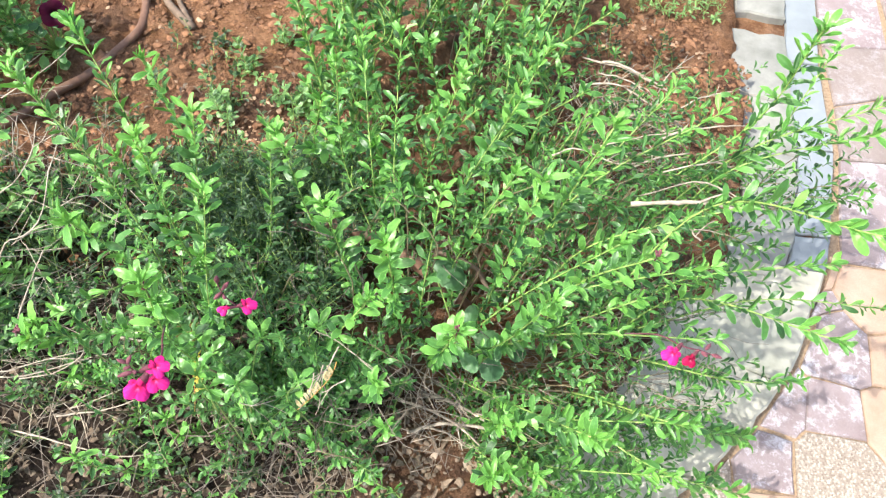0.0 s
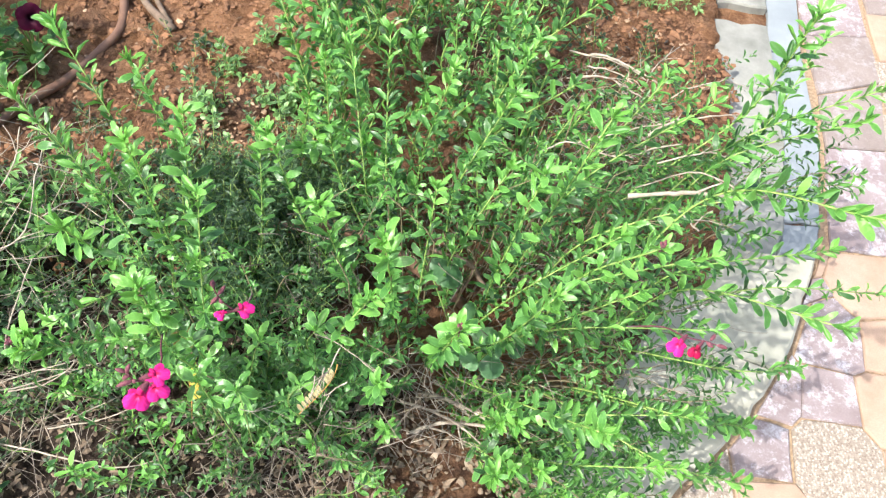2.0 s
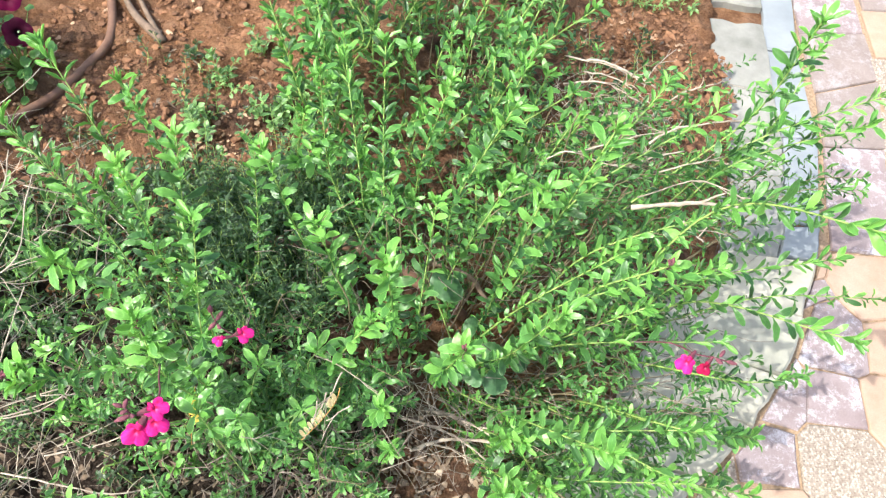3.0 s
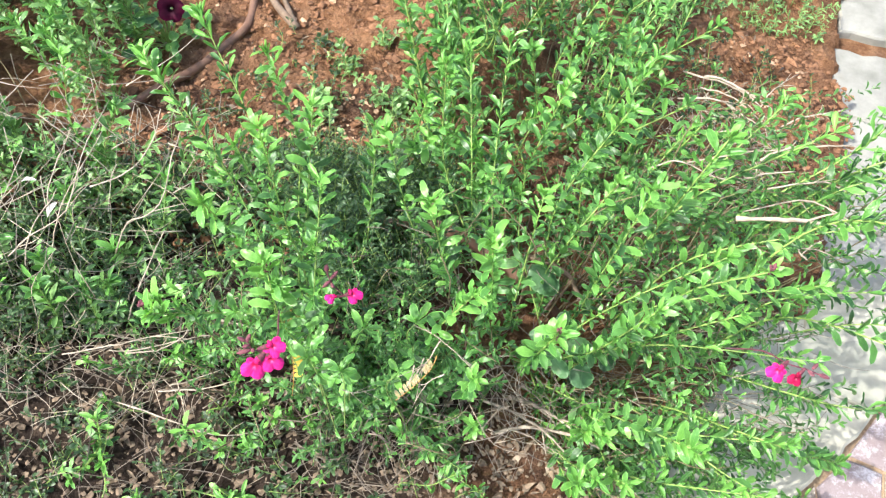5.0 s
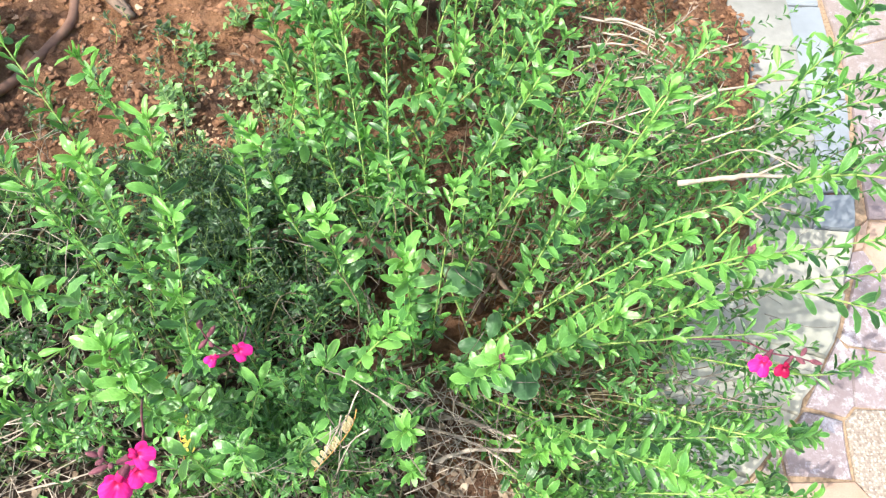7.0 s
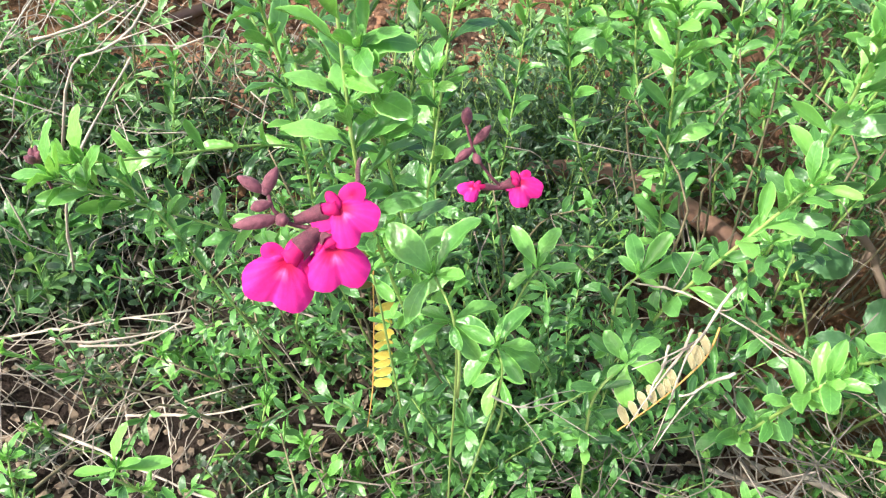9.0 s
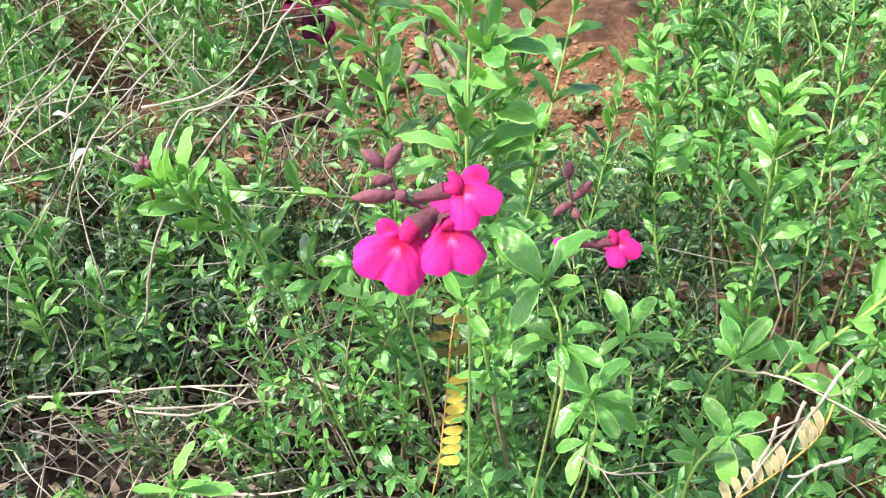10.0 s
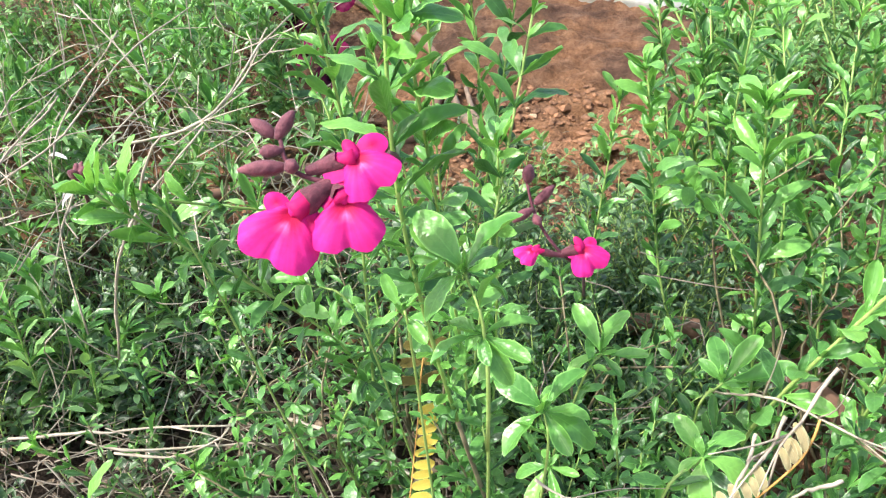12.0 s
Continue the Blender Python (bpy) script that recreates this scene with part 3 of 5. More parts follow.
main.rosette((0.0587, 0.4739, 0.4747), (0.0462, 0.4587, 0.4561), [(0.0452, 0.4830, 0.4849), (0.0708, 0.4897, 0.4809), (0.0816, 0.4738, 0.4688), (0.0604, 0.4553, 0.4643), (0.0612, 0.4772, 0.4824), (0.0503, 0.4653, 0.4721)])
main.rosette((0.0624, 0.5576, 0.4383), (0.0531, 0.5453, 0.4215), [(0.0544, 0.5750, 0.4540), (0.0771, 0.5814, 0.4528), (0.0972, 0.5728, 0.4430), (0.0494, 0.5617, 0.4471), (0.0755, 0.5527, 0.4351), (0.0615, 0.5602, 0.4487)])
# inner growth of the bush
for _ in range(225):
    a, q = rng.uniform(0, 6.283), rng.uniform(0.05, 1) ** 0.6
    x, y = 0.30 + 0.40 * q * math.cos(a), 0.72 + 0.34 * q * math.sin(a)
    if x > edge_x(y) - 0.02 or (0.14 < x < 0.36 and y < 0.66) or (0.15 < x < 0.31 and y < 0.78) or x < 0.03 or ((x + 0.03) / 0.13) ** 2 + ((y - 0.87) / 0.2) ** 2 < 1:
        continue
    top = 0.50 - 0.20 * q * q
    z = soil_z(x, y) + rng.uniform(0.25, 1.0) * (top - 0.12)
    out = np.array([x - 0.19, y - 0.71, 0])
    main.filler((x, y, z), out * 1.4 + np.array([0, 0, 0.55]) + rng.normal(0, 0.3, 3), rng.uniform(0.05, 0.11), rng.uniform(0.014, 0.023), 0.0125, 52)
for _ in range(270):
    x, y = rng.uniform(0.42, 0.86), rng.uniform(0.47, 1.08)
    if x > edge_x(y) - 0.03 or x < 0.5 and y > 0.95 or (y < 0.86 and x > edge_x(y) - (0.17 if y < 0.56 else 0.23) and rng.random() < 0.90):
        continue
    z = 0.10 + (0.36 - 0.42 * (x - 0.45) * (y < 0.75)) * rng.uniform(0.35, 1.0)
    main.filler((x, y, z), (1.0, 0.9 * (y - 0.72) + rng.normal(0, 0.25), rng.normal(0.12, 0.22)), rng.uniform(0.06, 0.13), rng.uniform(0.014, 0.023), 0.0125, 52, 0.25)
for tip, below, size in (
    ((0.354, 0.438, 0.335), (0.34, 0.47, 0.26), 0.024), ((0.299, 0.433, 0.318), (0.30, 0.46, 0.24), 0.023), ((0.666, 0.530, 0.125), (0.523, 0.448, 0.30), 0.022), ((0.523, 0.448, 0.351), (0.47, 0.46, 0.31), 0.022),
    ((0.676, 0.553, 0.233), (0.56, 0.51, 0.36), 0.022), ((0.522, 0.490, 0.429), (0.46, 0.50, 0.39), 0.022), ((0.46, 0.42, 0.28), (0.42, 0.44, 0.22), 0.021), ((0.40, 0.43, 0.25), (0.38, 0.45, 0.19), 0.021), ((0.44, 0.50, 0.31), (0.41, 0.51, 0.25), 0.021),
):
    main.shoot(tip, below, size)
for _ in range(110):
    x, y = rng.uniform(0.40, 0.64), rng.uniform(0.41, 0.60)
    if x > edge_x(y) - 0.07:
        continue
    main.filler((x, y, rng.uniform(0.10, 0.27)), (1.0, -0.3 + rng.normal(0, 0.3), rng.normal(0.25, 0.3)), rng.uniform(0.05, 0.10), rng.uniform(0.013, 0.020), 0.0115, 52, 0.4)
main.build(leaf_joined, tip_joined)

left = Plant("salvia_bush", (-0.13, 0.63, 0.17), "smaller flowering salvia bush with pale margins on its leaves", "salvia bushes", (-0.08, 0.44, 0.55), stout=0.0011)
for tip, below, size in (
    ((-0.28, 0.855, 0.609), (-0.234, 0.807, 0.53), 0.026), ((-0.36, 0.82, 0.56), (-0.301, 0.775, 0.48), 0.025),
    ((-0.171, 0.793, 0.624), (-0.167, 0.80, 0.555), 0.025), ((-0.096, 0.725, 0.619), (-0.108, 0.703, 0.50), 0.027),
    ((-0.143, 0.671, 0.631), (-0.14, 0.67, 0.53), 0.026), ((-0.052, 0.848, 0.45), (-0.055, 0.82, 0.37), 0.024),
    ((-0.138, 0.513, 0.705), (-0.142, 0.545, 0.60), 0.026), ((-0.062, 0.474, 0.640), (-0.06, 0.49, 0.55), 0.022),
    ((-0.068, 0.587, 0.535), (-0.07, 0.59, 0.45), 0.025), ((-0.21, 0.457, 0.555), (-0.18, 0.50, 0.48), 0.025),
    ((-0.16, 0.44, 0.20), (-0.14, 0.45, 0.15), 0.022),
    ((-0.159, 0.499, 0.211), (-0.15, 0.51, 0.15), 0.022), ((-0.21, 0.726, 0.516), (-0.19, 0.72, 0.42), 0.024),
):
    left.shoot(tip, below, size)
left.shoot((-0.072, 0.479, 0.668), (-0.067, 0.472, 0.58), 0.024, 0.0115, 0.115, start=(-0.03, 0.57, 0.16), spread=56)
left.shoot((-0.060, 0.625, 0.612), (-0.064, 0.590, 0.53), 0.025, 0.018, 0.15, spread=58)
left.shoot((-0.296, 0.733, 0.643), (-0.258, 0.719, 0.566), 0.027, 0.018, 0.16)
left.shoot((-0.51, 0.849, 0.496), (-0.518, 0.831, 0.423), 0.027, 0.016, 0.14, start=(-0.46, 0.80, 0.16))
left.shoot((-0.219, 0.481, 0.539), (-0.192, 0.525, 0.505), 0.024, 0.020, 0.16)
left.shoot((-0.29, 0.587, 0.356), (-0.28, 0.595, 0.28), 0.018, 0.014, 0.10)
left.shoot((-0.395, 0.488, 0.278), (-0.37, 0.51, 0.22), 0.018, 0.014, 0.08)
left.shoot((-0.195, 0.585, 0.31), (-0.19, 0.59, 0.24), 0.018, 0.014, 0.08)
# rosettes at the shoot ends that stand out
left.rosette((-0.0245, 0.4279, 0.5807), (-0.0145, 0.4200, 0.5500), [(-0.0426, 0.4333, 0.5972), (-0.0144, 0.4488, 0.5942), (-0.0323, 0.4094, 0.5773), (-0.0119, 0.4238, 0.5889), (-0.0103, 0.4313, 0.5721), (-0.0460, 0.4369, 0.5884), (-0.0260, 0.4237, 0.5865)])
left.rosette((-0.0165, 0.4216, 0.5619), (-0.0115, 0.4129, 0.5384), [(-0.0299, 0.4079, 0.5590), (-0.0018, 0.4327, 0.5642), (0.0007, 0.4180, 0.5581), (-0.0295, 0.4244, 0.5624), (-0.0111, 0.4114, 0.5598), (-0.0040, 0.4138, 0.5505)], False)
left.rosette((-0.0026, 0.4529, 0.4997), (0.0013, 0.4446, 0.4773), [(-0.0236, 0.4564, 0.5104), (0.0071, 0.4720, 0.5095), (0.0146, 0.4559, 0.5008), (0.0199, 0.4526, 0.4904), (-0.0143, 0.4342, 0.4914), (-0.0025, 0.4541, 0.5078), (0.0118, 0.4418, 0.4916)])
left.rosette((-0.0014, 0.4613, 0.4573), (0.0023, 0.4510, 0.4291), [(0.0121, 0.4613, 0.4567), (-0.0054, 0.4428, 0.4467), (-0.0159, 0.4565, 0.4526), (0.0073, 0.4486, 0.4503)], False)
left.rosette((0.0060, 0.5231, 0.4710), (-0.0012, 0.5148, 0.4546), [(-0.0115, 0.5358, 0.4878), (0.0103, 0.5436, 0.4855), (0.0273, 0.5275, 0.4715), (-0.0079, 0.5101, 0.4659), (0.0079, 0.5270, 0.4815), (0.0172, 0.5158, 0.4659)])
left.rosette((-0.0644, 0.4588, 0.5276), (-0.0606, 0.4566, 0.5163), [(-0.0753, 0.4668, 0.5385), (-0.0568, 0.4671, 0.5304), (-0.0709, 0.4517, 0.5275), (-0.0510, 0.4519, 0.5203), (-0.0643, 0.4588, 0.5326)])
left.rosette((-0.1444, 0.5082, 0.4847), (-0.1190, 0.5123, 0.4674), [(-0.1622, 0.5026, 0.4875), (-0.1587, 0.4918, 0.4790), (-0.1470, 0.5086, 0.4916), (-0.1399, 0.4988, 0.4791)])
left.rosette((-0.2084, 0.4761, 0.5436), (-0.1807, 0.4743, 0.5230), [(-0.2232, 0.4923, 0.5650), (-0.2093, 0.4742, 0.5519), (-0.2159, 0.4650, 0.5424), (-0.1945, 0.4747, 0.5443), (-0.1912, 0.4801, 0.5358)])
left.rosette((-0.1577, 0.3631, 0.4750), (-0.1556, 0.3600, 0.4666), [(-0.1604, 0.3779, 0.4896), (-0.1739, 0.3550, 0.4772), (-0.1601, 0.3639, 0.4839), (-0.1484, 0.3684, 0.4814), (-0.1368, 0.3735, 0.4696)])
for _ in range(115):
    a, q = rng.uniform(0, 6.283), rng.uniform(0.05, 1) ** 0.6
    x, y = -0.13 + 0.24 * q * math.cos(a), 0.60 + 0.24 * q * math.sin(a)
    if y > 0.70:
        continue
    z = soil_z(x, y) + rng.uniform(0.12, 1.0) * (0.30 - 0.12 * q)
    out = np.array([x + 0.13, y - 0.63, 0])
    left.filler((x, y, z), out * 1.4 + np.array([0, 0, 0.5]) + rng.normal(0, 0.35, 3), rng.uniform(0.04, 0.09), rng.uniform(0.011, 0.019), 0.0105, 52)
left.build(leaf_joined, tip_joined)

# growth behind the main bush: upright shoots
back = Plant("salvia_bush", (0.17, 1.12, 0.09), "upright leafy salvia growth behind the main bush", "salvia bushes", (0.1, 0.95, 0.4), 220, 0.0020)
for _ in range(74):
    a, q = rng.uniform(0, 6.283), rng.uniform(0.02, 1) ** 0.5
    x, y = 0.19 + 0.30 * q * math.cos(a), 1.20 + 0.42 * q * math.sin(a)
    tip = (x, y, rng.uniform(0.30, 0.47))
    foot = (x * 0.8 + 0.035, y * 0.85 + 0.16, soil_z(x, y))
    lean = np.array([0.22 * (x - 0.17), 0.22 * (y - 1.12), 0]) + rng.normal(0, 0.03, 3)
    back.shoot(tip, (tip[0] - lean[0], tip[1] - lean[1], tip[2] - 0.12), rng.uniform(0.022, 0.030), 0.021, 0.2, start=foot, spread=44)
for _ in range(120):
    a, q = rng.uniform(0, 6.283), rng.uniform(0.02, 1) ** 0.5
    x, y = 0.20 + 0.34 * q * math.cos(a), 1.14 + 0.42 * q * math.sin(a)
    if x < 0.07:
        continue
    z = soil_z(x, y) + rng.uniform(0.03, 0.20)
    back.filler((x, y, z), np.array([x - 0.2, y - 1.1, 0.5]) + rng.normal(0, 0.3, 3), rng.uniform(0.05, 0.1), rng.uniform(0.014, 0.022), 0.0125, 52)
back.build(leaf_joined, light_joined)

# twiggy grey-green bush at the far left
grey = Plant("grey_green_bush", (-0.62, 0.86, 0.14), "light green twiggy bush with narrow leaves and bare stalks", "", (-0.35, 0.6, 0.35), 1)
for _ in range(70):
    a, q = rng.uniform(0, 6.283), rng.uniform(0.02, 1) ** 0.5
    x, y = -0.62 + 0.36 * q * math.cos(a), 0.92 + 0.40 * q * math.sin(a)
    if y > 0.89 + 0.3 * min(0.0, x + 0.75) and x > -0.95:
        continue
    if y < 0.80 and rng.random() < 0.35:
        continue
    tip = (x, y, rng.uniform(0.25, 0.46) - 0.10 * q)
    grey.shoot(tip, (tip[0] - 0.02 + rng.normal(0, 0.02), tip[1] + rng.normal(0, 0.02), tip[2] - 0.1), rng.uniform(0.026, 0.036), 0.014, 0.12, start=(x * 0.75 - 0.155, y * 0.75 + 0.22, soil_z(x, y)), spread=42)
for _ in range(430):
    a, q = rng.uniform(0, 6.283), rng.uniform(0.02, 1) ** 0.5
    x, y = -0.66 + 0.44 * q * math.cos(a), 0.92 + 0.48 * q * math.sin(a)
    if y > 0.89 + 0.3 * min(0.0, x + 0.75) and x > -0.95:
        continue
    if y < 0.76 and rng.random() < 0.76:
        continue
    z = soil_z(x, y) + rng.uniform(0.02, 0.24)
    grey.filler((x, y, z), np.array([x + 0.62, y - 0.9, 0.4]) + rng.normal(0, 0.35, 3), rng.uniform(0.05, 0.1), rng.uniform(0.017, 0.027), 0.013, 44)
for _ in range(95):
    x, y = rng.uniform(-1.2, -0.60), rng.uniform(0.80, 1.36)
    if abs(y - 0.94 + 0.75 * (x + 0.70)) < 0.05:
        continue
    grey.shoot((x, y, soil_z(x, y) + rng.uniform(0.12, 0.28)), (x + rng.normal(0, 0.02), y + 0.02, soil_z(x, y) + 0.06), rng.uniform(0.026, 0.035), 0.014, 0.12, start=(x, y + 0.03, soil_z(x, y)), spread=46)
grey.build(grey_joined, light_joined, NARROW)
far = Plant("grey_green_bush", (-1.15, 1.5, 0.1), "dense low grey-green bush behind the flower bed", "", (-1.0, 1.4, 0.3), 1)
for _ in range(700):
    a, q = rng.uniform(0, 6.283), rng.uniform(0.02, 1) ** 0.5
    x, y = -1.2 + 0.42 * q * math.cos(a), 1.45 + 0.5 * q * math.sin(a)
    z = soil_z(x, y) + rng.uniform(0.03, 0.30)
    far.filler((x, y, z), rng.normal(0, 0.4, 3) + (0, 0, 0.5), rng.uniform(0.06, 0.12), rng.uniform(0.016, 0.026), 0.014, 45)
far.build(grey_joined, light_joined, NARROW)


# ---- low weeds over the ground ----
def weed_patch(name, label, spots, size, low, high, mat, templates=SMALL, patchy=True):
    """Creeping weeds: small leafy sprigs rising from the ground, too many to count."""
    leaves, stems = [], []
    for x, y in spots:
        if x > edge_x(y) - 0.26 or (patchy and rough(x, y, 9.0, 4.2) > 0.04) or (0.14 < x < 0.34 and 0.44 < y < 0.60):
            continue
        z = soil_z(x, y)
        tall = rng.uniform(low, high)
        way = unit((rng.normal(0, 0.5), rng.normal(0, 0.5), 1.0))
        pts = curve_points([(x, y, z - 0.004), np.array((x, y, z)) + way * tall * 0.5 + rng.normal(0, 0.004, 3), np.array((x, y, z)) + way * tall + rng.normal(0, 0.008, 3)], 5)
        leaves += [m for m, _ in shoot_leaves(pts, size * rng.uniform(0.75, 1.3), 0.011, 0.15, 60, 3, small_pairs=False)]
        stems.append((pts, 0.0009, 0.0005))
    base = thing(name, (float(spots[0][0]), float(spots[0][1]), soil_z(*spots[0])), label, "weeds", kind="stuff")
    tagged(child("foliage", joined_leaves("foliage", leaves, templates, mat), base), kind="stuff")
    tagged(child("stalk", tubes_mesh("stalk", stems, stem_green, 3), base), kind="stuff")


def scatter(n, cx, cy, rx, ry):
    a, q = rng.uniform(0, 6.283, n), rng.uniform(0, 1, n) ** 0.5
    return np.c_[cx + rx * q * np.cos(a), cy + ry * q * np.sin(a)]


weed_patch("creeping_weed", "low green creeping weeds on dark mulch", scatter(440, -0.22, 0.46, 0.42, 0.26), 0.011, 0.02, 0.09, shaded_weed_joined)
weed_patch("creeping_weed", "grey-green weeds on soil beside a brown pipe", scatter(260, -0.30, 0.86, 0.22, 0.15), 0.015, 0.03, 0.13, shaded_weed_joined, NARROW)
weed_patch("creeping_weed", "fine dark green weeds, shade of the bushes partly in their colour", scatter(560, -0.06, 0.86, 0.13, 0.18), 0.0125, 0.04, 0.17, shade_joined, NARROW, patchy=False)
weed_patch("creeping_weed", "small green weeds along the stone edging", scatter(420, 0.42, 0.50, 0.26, 0.14), 0.011, 0.02, 0.09, shaded_weed_joined)
weed_patch("creeping_weed", "sparse weeds on red soil", scatter(110, -0.27, 1.10, 0.20, 0.30), 0.013, 0.02, 0.07, shaded_weed_joined)
weed_patch("creeping_weed", "fine dark weeds beside the upright salvia", scatter(130, -0.13, 1.10, 0.15, 0.28), 0.017, 0.02, 0.08, grey_joined)
weed_patch("creeping_weed", "sparse thin weeds on orange soil", scatter(150, 0.56, 1.15, 0.20, 0.40), 0.012, 0.03, 0.14, shaded_weed_joined)
weed_patch("creeping_weed", "low weeds under the grey-green bush", scatter(260, -0.62, 0.72, 0.40, 0.27), 0.013, 0.02, 0.10, shaded_weed_joined, patchy=False)
weed_patch("creeping_weed", "thin light weeds on the ground behind the bushes", scatter(420, 0.27, 1.80, 0.34, 0.30), 0.018, 0.04, 0.22, grey_joined, NARROW)
weed_patch("creeping_weed", "sparse thin weeds beside pale far flagstones", scatter(90, 0.72, 1.74, 0.16, 0.12), 0.014, 0.02, 0.08, grey_joined, NARROW, patchy=False)
weed_patch("creeping_weed", "narrow-leaved dull green weeds under the twiggy bush, shade in their colour", scatter(150, -0.58, 0.68, 0.22, 0.14), 0.018, 0.03, 0.13, shade_joined, NARROW, patchy=False)


runner = Plant("salvia_runner", (-0.20, 0.42, 0.165), "low salvia runners rooting in dark mulch", "salvia bushes", (-0.15, 0.45, 0.2), 200)
for x, y in scatter(24, -0.15, 0.43, 0.36, 0.16):
    if x > edge_x(y) - 0.3:
        continue
    z, tall = soil_z(x, y), rng.uniform(0.035, 0.085)
    lean = rng.normal(0, 0.025, 2)
    runner.shoot((x + lean[0], y + lean[1], z + tall), (x, y, z + tall * 0.3), rng.uniform(0.015, 0.024), 0.014, tall * 0.8, start=(x - lean[0], y - lean[1], z), spread=58)
runner.build(leaf_joined, tip_joined)


weed_patch("creeping_weed", "leafy green weeds between the two salvia bushes", scatter(75, 0.00, 0.56, 0.08, 0.07), 0.017, 0.08, 0.26, leaf_joined, LEAVES, patchy=False)


# ---- dry twigs and litter ----
def twig(ctrl, r0, r1, label="dry pale twig, bare and thin", forks=2, mat=twig_pale):
    pts = curve_points(ctrl, 14) + np.cumsum(rng.normal(0, min(0.0010, 0.55 * r0), (15, 3)), axis=0)
    ob = thing("dry_twig", tuple(map(float, pts[0])), label, "twig", "dry twigs")
    v, f = tube_data(pts, r0, r1, 6)
    v += (v - np.repeat(pts, 6, axis=0)) * np.repeat(rng.uniform(-0.2, 0.35, (15, 1)), 6, axis=0)
    child("branch", mesh_from("branch", v, f, mat), ob)
    for k in range(forks):
        i = int(rng.integers(4, 12))
        t = unit(pts[i + 1] - pts[i])
        side = unit(t + rng.normal(0, 0.6, 3))
        n = rng.uniform(0.02, 0.06)
        v, f = tube_data(curve_points([pts[i], pts[i] + side * n * 0.5 + rng.normal(0, 0.002, 3), pts[i] + side * n], 6), r1 * 1.1, r1 * 0.5, 5)
        child("side_twig", mesh_from("side_twig", v, f, mat), ob)


twig([(0.440, 0.746, 0.505), (0.488, 0.745, 0.512), (0.527, 0.742, 0.512), (0.578, 0.742, 0.508)], 0.0028, 0.0018, "thick pale dry branch stub among green leaves", 1)
twig([(0.495, 0.90, 0.45), (0.522, 0.908, 0.462), (0.577, 0.926, 0.462), (0.636, 0.937, 0.46)], 0.0018, 0.0010, forks=2)
twig([(0.47, 0.873, 0.43), (0.498, 0.884, 0.445), (0.545, 0.902, 0.445)], 0.0018, 0.0010, forks=1)
twig([(0.504, 0.731, 0.505), (0.515, 0.715, 0.505), (0.529, 0.697, 0.50)], 0.0016, 0.0010, forks=2)
twig([(0.35, 0.885, 0.41), (0.39, 0.895, 0.425), (0.45, 0.872, 0.425), (0.50, 0.888, 0.42)], 0.0012, 0.0007, forks=3)
twig([(0.45, 1.172, 0.33), (0.471, 1.163, 0.342), (0.512, 1.15, 0.342), (0.568, 1.116, 0.335)], 0.0024, 0.0013, forks=2)
twig([(0.45, 1.166, 0.31), (0.485, 1.154, 0.32), (0.525, 1.132, 0.32), (0.57, 1.098, 0.31)], 0.0015, 0.0008, forks=2)
twig([(0.585, 1.222, 0.22), (0.594, 1.232, 0.252), (0.618, 1.264, 0.255), (0.662, 1.312, 0.24)], 0.0014, 0.0008, forks=2)
twig([(0.64, 1.22, 0.19), (0.687, 1.241, 0.205), (0.745, 1.265, 0.205), (0.768, 1.295, 0.19)], 0.0016, 0.0008, forks=2)
twig([(0.1002, 0.5064, 0.508), (0.0942, 0.4956, 0.4977), (0.0868, 0.484, 0.4874), (0.0747, 0.4725, 0.4799)], 0.0008, 0.0005, forks=3)
twig([(0.0754, 0.4799, 0.4886), (0.0733, 0.4698, 0.4773), (0.072, 0.4607, 0.4668)], 0.0008, 0.0006, forks=0)
twig([(0.0862, 0.4887, 0.4935), (0.0814, 0.4796, 0.4849), (0.0774, 0.4715, 0.4772)], 0.0008, 0.0005, forks=1)
twig([(0.1102, 0.4831, 0.4735), (0.0973, 0.4749, 0.4704), (0.0874, 0.4698, 0.4695)], 0.0009, 0.0005, forks=1)
twig([(-0.0023, 0.4427, 0.471), (0.0052, 0.4421, 0.4663), (0.0162, 0.4448, 0.4636), (0.0348, 0.4531, 0.4636)], 0.0006, 0.0003, forks=3)
twig([(0.50, 0.845, 0.455), (0.56, 0.854, 0.478), (0.61, 0.855, 0.47)], 0.0012, 0.0007, forks=4)
twig([(0.47, 0.81, 0.44), (0.54, 0.815, 0.48), (0.61, 0.79, 0.47), (0.64, 0.80, 0.46)], 0.0012, 0.0006, forks=4)
twig([(0.40, 0.90, 0.42), (0.48, 0.91, 0.45), (0.54, 0.92, 0.455)], 0.0011, 0.0006, forks=4)
twig([(0.43, 1.24, 0.27), (0.505, 1.19, 0.30), (0.56, 1.15, 0.30)], 0.0017, 0.0009, forks=4)
twig([(0.43, 1.20, 0.24), (0.50, 1.17, 0.27), (0.56, 1.12, 0.28)], 0.0020, 0.0010, forks=4)
twig([(0.42, 1.13, 0.20), (0.52, 1.11, 0.28), (0.60, 1.12, 0.26), (0.64, 1.16, 0.2)], 0.0016, 0.0007, forks=3)
twig([(0.06, 0.56, 0.43), (0.092, 0.536, 0.457), (0.14, 0.50, 0.47)], 0.0007, 0.0004, forks=4)
twig([(-0.45, 0.50, 0.25), (-0.3884, 0.5182, 0.2592), (-0.36, 0.5306, 0.2591), (-0.3197, 0.5492, 0.26), (-0.2793, 0.5675, 0.2605)], 0.0011, 0.0008, forks=1)
